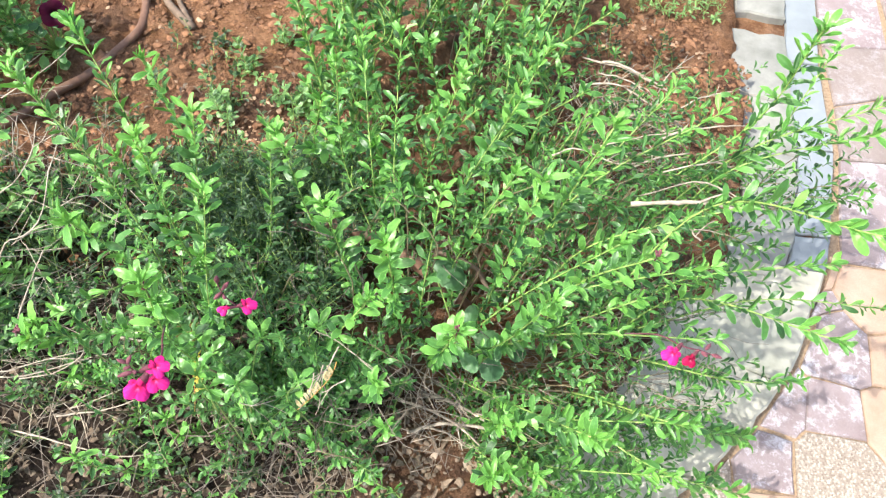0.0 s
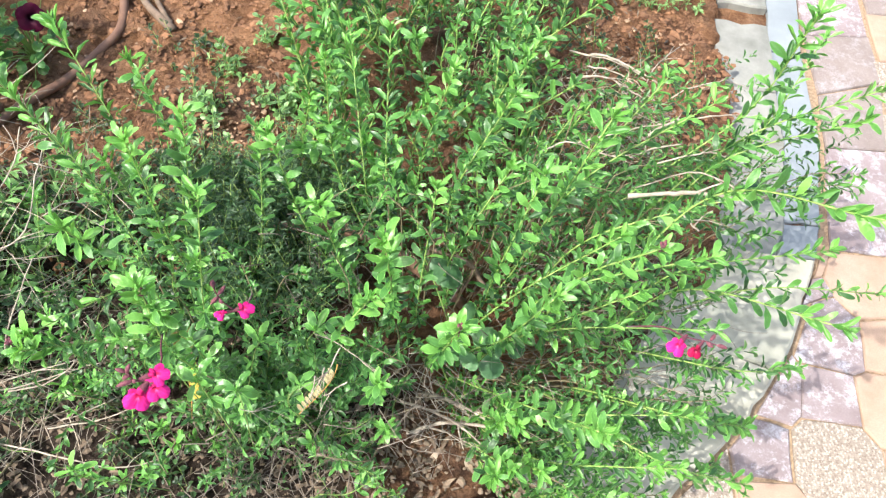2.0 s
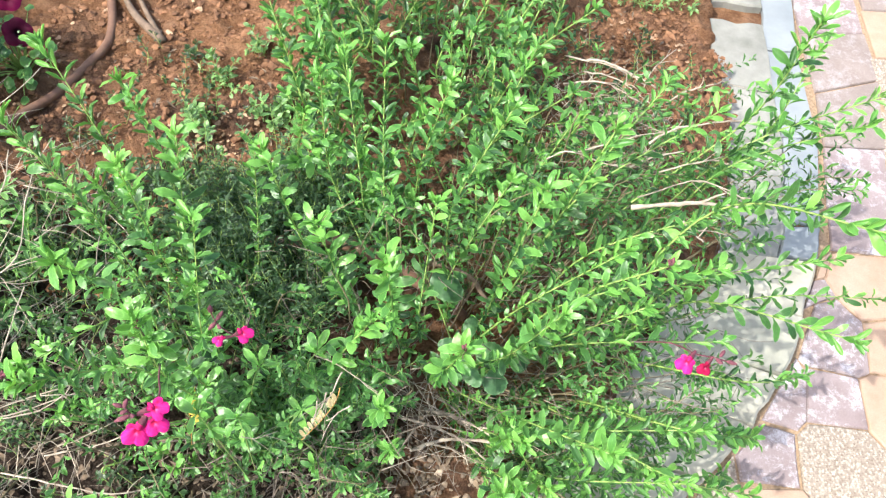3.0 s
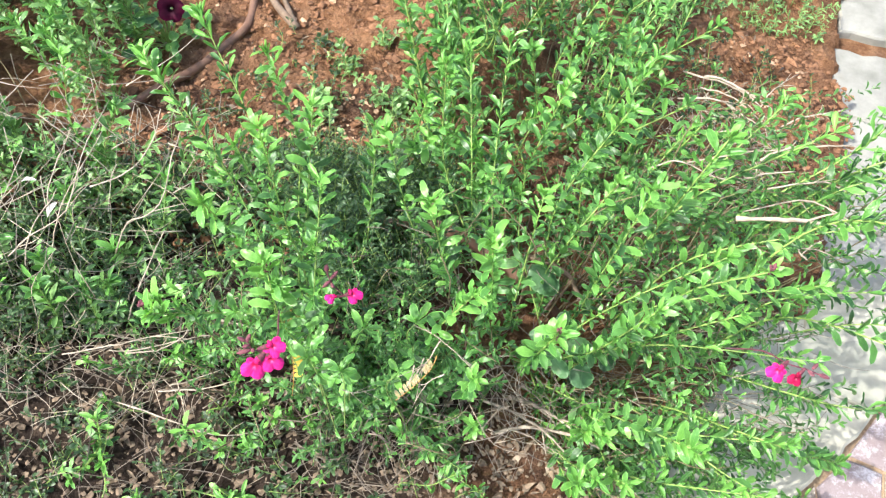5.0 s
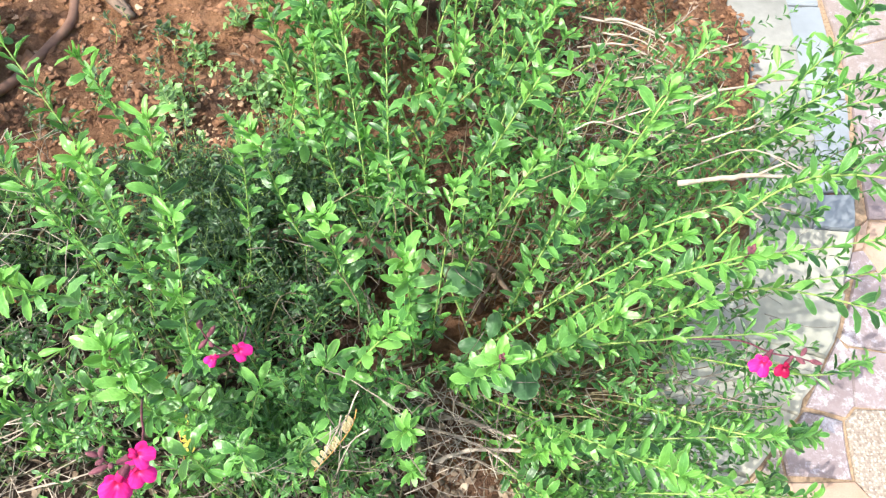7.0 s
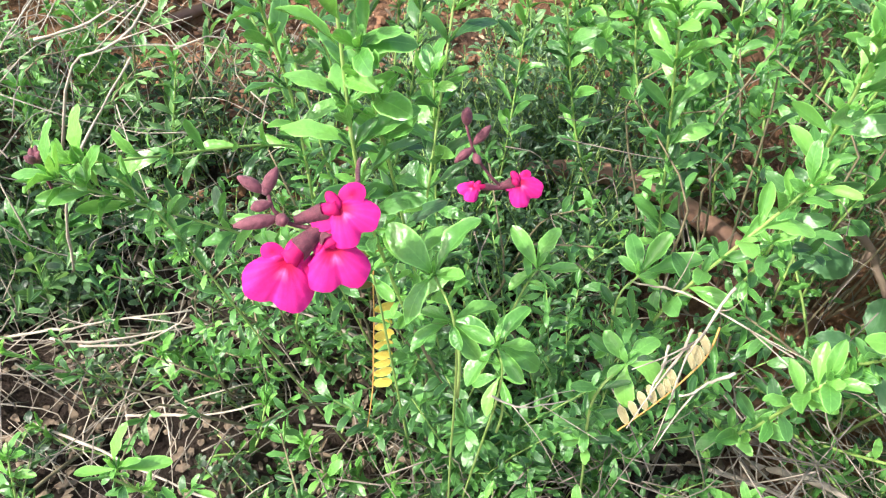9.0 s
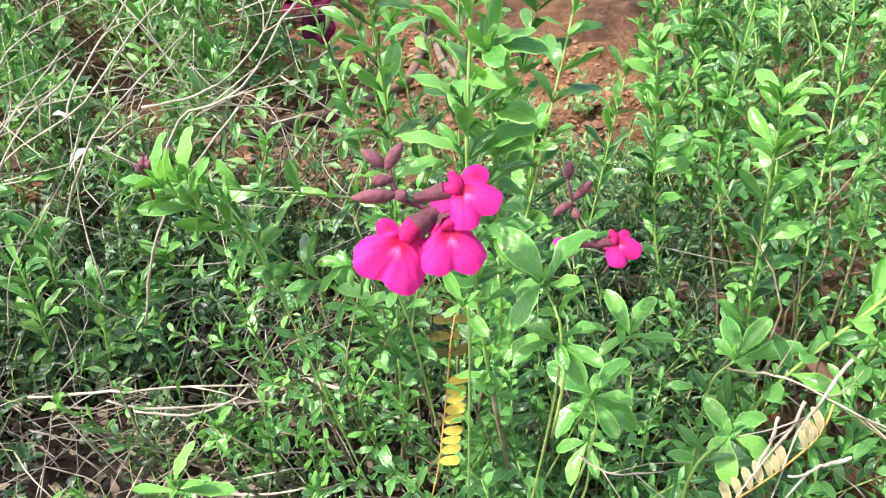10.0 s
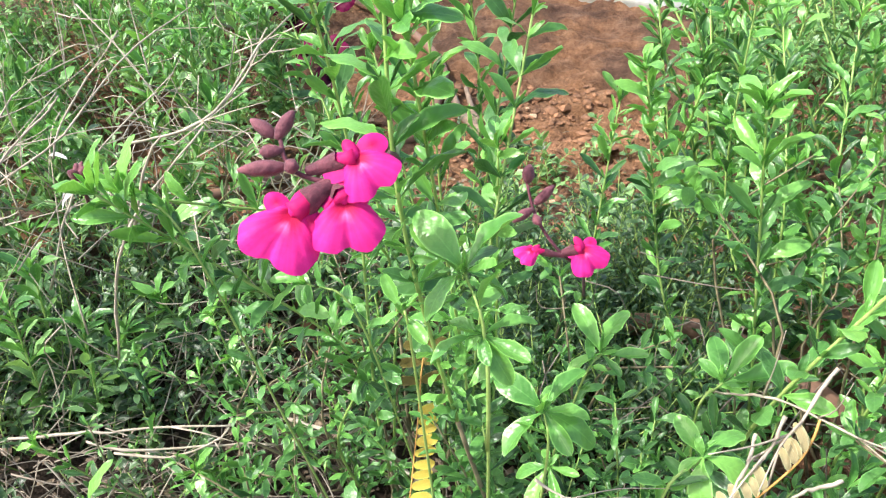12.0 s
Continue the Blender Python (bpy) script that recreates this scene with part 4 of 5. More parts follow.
twig([(-0.3854, 0.5188, 0.2533), (-0.3633, 0.5231, 0.2466), (-0.3267, 0.5396, 0.2469), (-0.278, 0.5617, 0.2476), (-0.2453, 0.5759, 0.2473)], 0.0012, 0.0007, forks=1)
twig([(-0.363, 0.5224, 0.2455), (-0.3251, 0.5353, 0.2408), (-0.291, 0.5583, 0.2504), (-0.2794, 0.5717, 0.2607)], 0.0011, 0.0007, forks=1)
twig([(-0.30, 0.50, 0.20), (-0.27, 0.505, 0.215), (-0.22, 0.535, 0.22)], 0.0010, 0.0006, forks=2)
twig([(-0.455, 0.55, 0.42), (-0.4537, 0.5648, 0.4386), (-0.4436, 0.5901, 0.4642), (-0.4247, 0.615, 0.4846), (-0.4202, 0.6261, 0.4958)], 0.0008, 0.0006, forks=1)
twig([(-0.462, 0.64, 0.43), (-0.4578, 0.6554, 0.4538), (-0.4456, 0.6866, 0.4856), (-0.4325, 0.7152, 0.5137)], 0.0009, 0.0006, forks=2)
twig([(-0.42, 0.68, 0.43), (-0.3864, 0.6995, 0.4349), (-0.3604, 0.7223, 0.4489), (-0.3416, 0.7511, 0.4741), (-0.3344, 0.7781, 0.5033)], 0.0010, 0.0007, forks=2)
twig([(-0.25, 0.60, 0.25), (-0.181, 0.591, 0.259), (-0.10, 0.585, 0.24)], 0.0018, 0.0011, forks=3)
twig([(-0.40, 0.47, 0.19), (-0.30, 0.45, 0.215), (-0.20, 0.44, 0.21), (-0.12, 0.47, 0.20)], 0.0014, 0.0007)
twig([(-0.30, 0.478, 0.236), (-0.25, 0.49, 0.232), (-0.198, 0.509, 0.238)], 0.0013, 0.0009, forks=0)
twig([(-0.36, 0.60, 0.40), (-0.321, 0.602, 0.481), (-0.296, 0.606, 0.497), (-0.274, 0.629, 0.51), (-0.276, 0.688, 0.531), (-0.275, 0.75, 0.54)], 0.0011, 0.0005)
twig([(-0.50, 0.57, 0.40), (-0.464, 0.583, 0.438), (-0.409, 0.609, 0.478), (-0.407, 0.686, 0.508), (-0.40, 0.76, 0.52)], 0.0011, 0.0005, forks=4)
twig([(-0.50, 0.62, 0.30), (-0.46, 0.66, 0.40), (-0.42, 0.75, 0.46)], 0.0012, 0.0005, forks=4)
twig([(-0.33, 0.53, 0.35), (-0.276, 0.52, 0.47), (-0.25, 0.58, 0.52)], 0.0010, 0.0005)
twig([(-0.62, 0.60, 0.22), (-0.57, 0.62, 0.36), (-0.53, 0.72, 0.44)], 0.0013, 0.0006, forks=4)
twig([(-0.70, 0.70, 0.22), (-0.64, 0.74, 0.40), (-0.58, 0.86, 0.44)], 0.0013, 0.0006, forks=4)
twig([(0.20, 0.60, 0.16), (0.26, 0.57, 0.20), (0.34, 0.53, 0.22)], 0.0028, 0.0016)
twig([(0.16, 0.58, 0.17), (0.23, 0.55, 0.20), (0.30, 0.50, 0.21)], 0.0022, 0.0012)
twig([(0.18, 0.53, 0.16), (0.24, 0.535, 0.19), (0.31, 0.53, 0.20)], 0.0032, 0.0020)
twig([(0.20, 0.80, 0.25), (0.239, 0.763, 0.298), (0.262, 0.752, 0.285), (0.285, 0.737, 0.25)], 0.0036, 0.0030, "grey woody dead branch inside the bush", 1, cut_wood)


def twig_bundle(label, spots, height, length, flat, lean=(0, 0, 0), mat=stalk_mat):
    """A tangle of fine dead stalks."""
    some = []
    for (x, y), k in zip(spots, range(len(spots))):
        z = soil_z(x, y) + rng.uniform(0.0, height)
        way = unit(rng.normal(0, 1, 3) * (1, 1, flat) + lean)
        n = length * rng.uniform(0.5, 1.3)
        a = np.array((x, y, z))
        some.append((curve_points([a - way * n / 2, a + rng.normal(0, 0.012, 3), a + way * n / 2 + rng.normal(0, 0.008, 3)], 6), rng.uniform(0.0005, 0.0010), 0.0003))
    whole("dry_stalks", tubes_mesh("dry_stalks", some, mat, 3), label, "dead stalks", kind="stuff")


twig_bundle("tangle of fine dry stalks on the mulch", scatter(170, 0.02, 0.48, 0.14, 0.09), 0.12, 0.08, 0.5)
twig_bundle("pale dry stalks lying in a gap under the bush", scatter(75, 0.265, 0.58, 0.10, 0.07), 0.06, 0.12, 0.12, (1.3, -0.75, 0), mat=twig_pale)
twig_bundle("tangle of fine dry stalks among creeping weeds", scatter(240, -0.30, 0.50, 0.36, 0.22), 0.07, 0.09, 0.30)
twig_bundle("bare dry stalks under the spreading branches", scatter(170, 0.50, 0.74, 0.17, 0.22), 0.30, 0.09, 0.4, (0.9, 0, 0.1))
twig_bundle("dry stalks on orange soil", scatter(190, 0.54, 1.17, 0.12, 0.13), 0.16, 0.09, 0.6, (0.5, -0.3, 0.2), mat=twig_pale)
twig_bundle("fine pale stalks lying on the mulch", scatter(260, -0.50, 0.56, 0.30, 0.16), 0.05, 0.10, 0.3, mat=twig_pale)
twig_bundle("pale dry stalks in the twiggy bush", scatter(250, -0.52, 0.76, 0.27, 0.22), 0.33, 0.12, 1.0, (0.15, 0.15, 0.5), mat=twig_pale)
twig_bundle("dry stalks inside the salvia", scatter(260, 0.22, 0.68, 0.28, 0.22), 0.20, 0.08, 0.7)


def lumps(name, label, category, spots, small, large, mat, flat=0.7, sink=0.3):
    """Scattered crumbs of soil or litter in one mesh."""
    ico = bmesh.new()
    bmesh.ops.create_icosphere(ico, subdivisions=1, radius=1)
    tv = np.array([v.co[:] for v in ico.verts])
    tf = np.array([[v.index for v in f.verts] for f in ico.faces])
    ico.free()
    V, F = [], []
    for k, (x, y) in enumerate(spots):
        s = rng.uniform(small, large) * rng.uniform(0.4, 1)
        sc = s * np.array((rng.uniform(0.7, 1.3), rng.uniform(0.7, 1.3), flat * rng.uniform(0.7, 1.2)))
        v = tv * (1 + rng.normal(0, 0.26, (len(tv), 1))) * sc
        a = rng.uniform(0, 6.28)
        c, d = math.cos(a), math.sin(a)
        v = np.c_[v[:, 0] * c - v[:, 1] * d, v[:, 0] * d + v[:, 1] * c, v[:, 2]]
        V.append(v + (x, y, soil_z(x, y) + 0.013 * rough(x, y, 34, 7.7) + sc[2] * (1 - sink)))
        F.append(tf + k * len(tv))
    me = mesh_from(name, np.vstack(V), [tuple(map(int, f)) for f in np.vstack(F)], mat, smooth=False)
    whole(name, me, label, category, kind="stuff")


lumps("soil_clods", "loose reddish soil clods and crumbs", "soil clods", np.vstack([scatter(3600, -0.34, 1.18, 0.36, 0.45), scatter(1800, 0.68, 1.40, 0.17, 0.28), scatter(500, -0.24, 0.85, 0.1, 0.12)]), 0.001, 0.008, clod_mat, 0.5, 0.6)
lumps("mulch_chips", "dark brown mulch chips and crumbled leaf litter", "mulch", np.vstack([scatter(3000, -0.25, 0.47, 0.48, 0.24), scatter(1200, 0.15, 0.50, 0.24, 0.14)]), 0.002, 0.007, litter_mat, 0.32, 0.1)

lumps("soil_clods", "larger crumbly clods of reddish soil", "soil clods", np.vstack([scatter(420, -0.34, 1.18, 0.34, 0.42), scatter(200, 0.66, 1.38, 0.18, 0.28)]), 0.006, 0.016, clod_mat, 0.55, 0.55)
chip_mat = plain_material("dry_chip", [(0.3, (0.28, 0.16, 0.09)), (0.7, (0.58, 0.42, 0.28))], 80, 0.9, chance="island")
lumps("soil_chips", "pale dry flakes and chips lying on red soil", "soil chips", np.vstack([scatter(260, -0.20, 1.06, 0.10, 0.14), scatter(240, -0.30, 0.90, 0.12, 0.10), scatter(260, 0.62, 1.36, 0.16, 0.26), scatter(160, -0.42, 1.25, 0.2, 0.3)]), 0.002, 0.008, chip_mat, 0.22, 0.0)

# fallen dry leaves
litter = [leaf_pose((x, y, soil_z(x, y) + 0.010), (*rng.normal(0, 1, 2), rng.normal(0, 0.25)), (0, 0, 1), rng.uniform(0.010, 0.024)) for x, y in np.vstack([scatter(260, 0.0, 0.47, 0.42, 0.16), scatter(80, 0.60, 1.35, 0.2, 0.3), scatter(60, -0.3, 1.1, 0.25, 0.35)])]
whole("fallen_leaves", joined_leaves("fallen_leaves", litter, LEAVES, litter_mat), "dry brown fallen leaves on the soil", "dead leaves", kind="stuff")


pale_leaf = plain_material("bleached_leaf", [(0.3, (0.55, 0.53, 0.48)), (0.7, (0.78, 0.77, 0.73))], 60, 0.8)
for at, way, size in (((-0.265, 0.335, 0.185), (0.3, -0.9, 0.2), 0.040), ((-0.50, 0.66, 0.36), (0.3, 0.5, 0.6), 0.026), ((-0.55, 0.70, 0.38), (0.6, 0.2, 0.2), 0.020)):
    tv, tf, tu = leaf_template(0.30, 0.6, 0.5, 0.5)
    m = leaf_pose(at, way, (0.2, 0, 1), size)
    whole("dry_leaf", mesh_from("dry_leaf", tv @ m[:3, :3].T + np.array(at), tf, pale_leaf, tu), "bleached curled dry leaf caught among weeds", "dead leaf", "bleached leaves")


def stone(at, size, label):
    bm = bmesh.new()
    bmesh.ops.create_icosphere(bm, subdivisions=3, radius=1)
    for v in bm.verts:
        n = 1 + 0.22 * noise.noise(v.co * 1.7 + Vector(at) * 30) + 0.07 * noise.noise(v.co * 5)
        v.co = Vector((v.co.x * size[0] * n, v.co.y * size[1] * n, v.co.z * size[2] * n)) + Vector(at)
    me = bpy.data.meshes.new("stone")
    bm.to_mesh(me)
    bm.free()
    me.materials.append(pebble_mat)
    me.polygons.foreach_set("use_smooth", [True] * len(me.polygons))
    whole("stone", me, label, "stone", "garden stones")


stone((0.253, 0.505, 0.135), (0.050, 0.038, 0.028), "tan garden stone half buried in mulch")
stone((0.275, 0.415, 0.115), (0.065, 0.040, 0.020), "flat grey-brown stone under the bush")
stone((0.37, 0.405, 0.095), (0.050, 0.045, 0.020), "flat grey-brown stone under the bush")
stone((-0.17, 0.90, 0.15), (0.022, 0.018, 0.014), "small pale stone on red soil")

# ---- irrigation pipe, cut branch ----
def on_soil(path, lift):
    return [(x, y, soil_z(x, y) + lift) for x, y in path]


def pipe(path, radius, label):
    v, f = tube_data(curve_points(on_soil(path, radius * 0.8), 60), radius, radius, 12)
    whole("irrigation_pipe", mesh_from("irrigation_pipe", v, f, pipe_mat), label, "pipe")


pipe([(-0.95, 1.95), (-0.72, 1.82), (-0.54, 1.62), (-0.484, 1.46), (-0.470, 1.37), (-0.490, 1.305), (-0.528, 1.21), (-0.573, 1.13), (-0.62, 1.05), (-0.71, 0.93), (-0.86, 0.80), (-1.1, 0.68)], 0.009, "brown plastic irrigation pipe curving over red soil")
lift = [(-0.20, 0.86, 0.105), (-0.14, 0.855, 0.15), (-0.07, 0.845, 0.200), (0.053, 0.838, 0.232), (0.16, 0.80, 0.215), (0.26, 0.76, 0.15)]
v, f = tube_data(curve_points(lift, 50), 0.011, 0.011, 12)
whole("irrigation_pipe", mesh_from("irrigation_pipe", v, f, pipe_mat), "brown plastic irrigation pipe half hidden under weeds", "pipe")
cut = thing("cut_branch", (-0.43, 1.46, soil_z(-0.43, 1.46)), "old greyish-brown cut branch lying on the soil", "branch")
for ctrl, r0, r1 in (([(-0.47, 1.50), (-0.43, 1.44), (-0.362, 1.375)], 0.006, 0.010), ([(-0.45, 1.52), (-0.41, 1.45), (-0.362, 1.375)], 0.004, 0.007)):
    v, f = tube_data(curve_points(on_soil(ctrl, 0.012), 12), r0, r1, 8)
    child("limb", mesh_from("limb", v, f, cut_wood), cut)


# ---- flowers ----
def lip_data(size, ears=1.0):
    """Lower lip of a sage flower, a fan of length 1 about +y from the throat: two broad round lobes with a notch between them; two flat side lobes at the throat and a small hood; face to +z."""
    vs, fs, uv = [], [], []
    nu, nv = 45, 11
    shift, lop = rng.uniform(0, 6.28), rng.uniform(-6, 6)
    for j in range(nv):
        q = j / (nv - 1)
        for i in range(nu):
            a = -100 + 200 * i / (nu - 1)
            b = abs(a - lop)
            far = float(np.interp(b, (0, 5, 12, 22, 36, 50, 62, 75, 90, 110), (0.80, 0.86, 0.95, 1.0, 0.98, 0.87, 0.69, 0.47, 0.34, 0.28))) + 0.018 * math.sin(a * 0.21 + shift)
            far = 0.04 + (far - 0.04) * q
            lobe = math.sin(math.pi * min(1.0, b / 58)) if b < 58 else 0.0
            z = 0.10 * math.sin(q * 2.2) + 0.10 * q * lobe - 0.26 * q ** 3 * (0.6 + 0.4 * b / 60) + 0.030 * q * q * math.sin(a * 0.12 + shift) + 0.020 * q ** 3 * math.sin(a * 0.33 + 2 * shift)
            vs.append((far * math.sin(radians(a)) * 1.04 * size, far * math.cos(radians(a)) * size, z * size))
            uv.append((i / (nu - 1), q))
    for j in range(nv - 1):
        for i in range(nu - 1):
            k = j * nu + i
            fs.append((k, k + 1, k + nu + 1, k + nu))
    for h in (-1, 1):
        base, rings, around = len(vs), 5, 16
        r = 0.20 * ears * rng.uniform(0.85, 1.1)
        for j in range(rings):
            for i in range(around):
                a, q = 2 * math.pi * i / around, j / (rings - 1)
                x, y = h * (0.16 + 0.16 * ears) + r * 1.25 * q * math.cos(a), -0.02 + r * q * math.sin(a)
                vs.append((x * size, y * size, (0.05 - 0.05 * q * q - 0.10 * abs(x) + 0.04 * math.sin(2 * a + shift) * q) * size))
                uv.append((0.2, 0.2 + 0.4 * q))
        for j in range(rings - 1):
            for i in range(around):
                fs.append((base + j * around + i, base + j * around + (i + 1) % around, base + (j + 1) * around + (i + 1) % around, base + (j + 1) * around + i))
    base, n1, n2 = len(vs), 14, 9
    for j in range(n2):
        b = math.pi * (0.03 + 0.94 * j / (n2 - 1))
        for i in range(n1):
            a = 2 * math.pi * i / n1
            vs.append((0.150 * math.sin(b) * math.cos(a) * size, (-0.20 - 0.26 * math.cos(b)) * size, (0.02 + 0.11 * math.sin(b) * math.sin(a)) * size))
            uv.append((0.2, 0.26 + 0.24 * j / (n2 - 1)))
    for j in range(n2 - 1):
        for i in range(n1):
            fs.append((base + j * n1 + i, base + j * n1 + (i + 1) % n1, base + (j + 1) * n1 + (i + 1) % n1, base + (j + 1) * n1 + i))
    return vs, fs, uv


def sage_flower(spike, throat, lip_at, normal, base, size=0.0172, ears=1.0, mat=petal, label="magenta two-lipped corolla"):
    throat, base = np.array(throat, float), np.array(base, float)
    m = leaf_pose(throat, np.array(lip_at) - throat, normal, 1.0)
    vs, fs, uv = lip_data(size, ears)
    vs = (np.asarray(vs) @ m[:3, :3].T) + throat
    thick = size / 0.0172
    tv, tf = tube_data(curve_points([base, base * 0.5 + throat * 0.5, throat], 6), 0.0014 * thick, 0.0036 * thick, 10)
    k = len(vs)
    fs = fs + [tuple(i + k for i in q) for q in tf]
    vs = np.vstack([vs, tv])
    me = mesh_from("corolla", vs, fs, mat, np.vstack([uv, np.tile((0.25, 0.28), (len(tv), 1))]))
    child("corolla", me, spike, label)
    # bell-shaped calyx, ribbed, with a pointed mouth
    sides, some = 10, np.linspace(-0.12, 0.62, 7)
    v, f = tube_data([base + (throat - base) * s for s in some], 0.0017 * thick, 0.0038 * thick, sides)
    axis = np.array([base + (throat - base) * s for s in some]).repeat(sides, axis=0)
    rib = np.tile(1 + 0.10 * (np.arange(sides) % 2), 7)[:, None]
    v = axis + (v - axis) * rib
    v[-sides:] += ((throat - base) * 0.16)[None] * (np.arange(sides) % 5 == 0)[:, None]
    child("calyx", mesh_from("calyx", v, f[:-2], calyx_mat), spike, "dusky maroon ribbed calyx")


def bud(spike, at, way, length=0.011, fat=0.0030):
    way = unit(way)
    bend = rng.normal(0, 0.12, 3) * length
    pts = np.array([np.array(at) + way * length * s + bend * s * s for s in np.linspace(0, 1, 8)])
    sides = 10
    v, f = tube_data(pts, fat, fat, sides)
    prof = np.repeat(np.array((0.36, 0.66, 0.90, 1.0, 1.0, 0.88, 0.62, 0.22)), sides) * np.tile(1 + 0.12 * (np.arange(sides) % 2), 8) * rng.uniform(0.92, 1.08, 8 * sides)
    c = np.repeat(pts, sides, axis=0)
    child("bud", mesh_from("bud", c + (v - c) * prof[:, None], f, bud_mat), spike, "closed dusky maroon bud")


def flower_spike(plant, ctrl):
    v, f = tube_data(curve_points(ctrl, 12), 0.0010, 0.0007, 6)
    return child("flower_spike", mesh_from("flower_spike", v, f, calyx_mat), plant.ob, "flower spike with a dark maroon stalk")


FACE = (0.325, -0.73, 0.60)
s1 = flower_spike(left, [(-0.066, 0.470, 0.590), (-0.060, 0.452, 0.605), (-0.054, 0.434, 0.610), (-0.0555, 0.4215, 0.613), (-0.0599, 0.4129, 0.6157), (-0.0661, 0.411, 0.6167), (-0.0726, 0.4106, 0.6197), (-0.0764, 0.4144, 0.6266)])
sage_flower(s1, (-0.0668, 0.4013, 0.6102), (-0.0697, 0.3905, 0.6024), FACE, (-0.0594, 0.4118, 0.6157), 0.0178)
sage_flower(s1, (-0.0537, 0.4088, 0.6123), (-0.0490, 0.4002, 0.603), FACE, (-0.0584, 0.4136, 0.6157), 0.0160, 0.7)
sage_flower(s1, (-0.0534, 0.4173, 0.6226), (-0.0446, 0.4124, 0.6168), (0.25, -0.66, 0.75), (-0.0658, 0.4126, 0.6185), 0.0140, 1.5)
for foot, tip, fat in (((-0.0772, 0.4137, 0.6261), (-0.0751, 0.4197, 0.6324), 0.0021), ((-0.0781, 0.4147, 0.6262), (-0.085, 0.4153, 0.6307), 0.0020), ((-0.0746, 0.4127, 0.6234), (-0.0823, 0.4085, 0.6241), 0.0019), ((-0.0721, 0.4098, 0.6202), (-0.0824, 0.403, 0.6208), 0.0023), ((-0.0717, 0.41, 0.6202), (-0.0683, 0.4075, 0.622), 0.0021)):
    bud(s1, foot, np.array(tip) - foot, float(np.linalg.norm(np.array(tip) - foot)), fat)
s2 = flower_spike(left, [(-0.02, 0.60, 0.44), (-0.013, 0.556, 0.492), (-0.0191, 0.5425, 0.5081), (-0.0282, 0.5438, 0.5166), (-0.0365, 0.5472, 0.5271), (-0.0425, 0.5539, 0.5391)])
sage_flower(s2, (-0.0118, 0.5445, 0.5135), (-0.0009, 0.538, 0.5043), (0.25, -0.65, 0.65), (-0.0196, 0.5417, 0.5109), 0.0140)
sage_flower(s2, (-0.0330, 0.5355, 0.5135), (-0.0403, 0.5256, 0.5104), (-0.2, -0.6, 0.65), (-0.0209, 0.5405, 0.51), 0.0092, 0.6)
for foot, tip, fat in (((-0.0371, 0.5491, 0.5299), (-0.0301, 0.557, 0.5361), 0.0024), ((-0.0415, 0.5535, 0.538), (-0.0445, 0.5579, 0.5452), 0.0028), ((-0.0367, 0.5479, 0.5282), (-0.0451, 0.5393, 0.5254), 0.0022), ((-0.036, 0.5465, 0.526), (-0.0316, 0.5405, 0.5228), 0.0020)):
    bud(s2, foot, np.array(tip) - foot, float(np.linalg.norm(np.array(tip) - foot)), fat)
s3 = flower_spike(main, [(0.43, 0.57, 0.49), (0.452, 0.545, 0.545), (0.470, 0.526, 0.562), (0.490, 0.520, 0.567), (0.506, 0.513, 0.570)])
sage_flower(s3, (0.463, 0.519, 0.560), (0.452, 0.503, 0.549), (-0.1, -0.45, 0.85), (0.470, 0.527, 0.564), 0.0150)
sage_flower(s3, (0.481, 0.514, 0.560), (0.479, 0.505, 0.552), (0.0, -0.6, 0.6), (0.487, 0.521, 0.566), 0.0115, 0.7, red_petal, "withering dark red corolla")
bud(s3, (0.490, 0.520, 0.567), (0.4, -0.5, 0.1), 0.009, 0.0023)
bud(s3, (0.500, 0.516, 0.569), (0.6, -0.2, 0.2), 0.009, 0.0022)
bud(s3, (0.494, 0.521, 0.568), (0.4, 0.4, 0.1), 0.008, 0.0021)
for plant, at in ((left, (-0.223, 0.463, 0.556)), (main, (0.229, 0.524, 0.545)), (main, (0.413, 0.565, 0.675)), (left, (-0.072, 0.479, 0.655))):
    sp = flower_spike(plant, [np.array(at) - (0, 0, 0.02), np.array(at) - (0, 0, 0.008), at])
    for k in range(5):
        bud(sp, at, (math.cos(k * 1.26) * 0.45, math.sin(k * 1.26) * 0.45, 0.9), 0.0075, 0.0019)


# ---- fallen yellow compound leaves ----
def oblong(width, rows=7):
    """A leaflet of length 1 along +y: narrow foot, nearly parallel sides, blunt end, gently curled."""
    vs, uv, fs = [], [], []
    for i in range(rows):
        q = i / (rows - 1)
        w = width / 2 * float(np.interp(q, (0, 0.08, 0.3, 0.6, 0.85, 0.95, 1.0), (0.12, 0.62, 0.88, 1.0, 0.95, 0.74, 0.30)))
        for k in (-1, -0.5, 0, 0.5, 1):
            vs.append((k * w, q, 0.16 * math.sin(q * 2.6) - 0.05 * q + 0.22 * w * k * k))
            uv.append((0.5 + k / 2, q))
    for i in range(rows - 1):
        for j in range(4):
            a = i * 5 + j
            fs.append((a, a + 1, a + 6, a + 5))
    return np.array(vs), fs, np.array(uv)


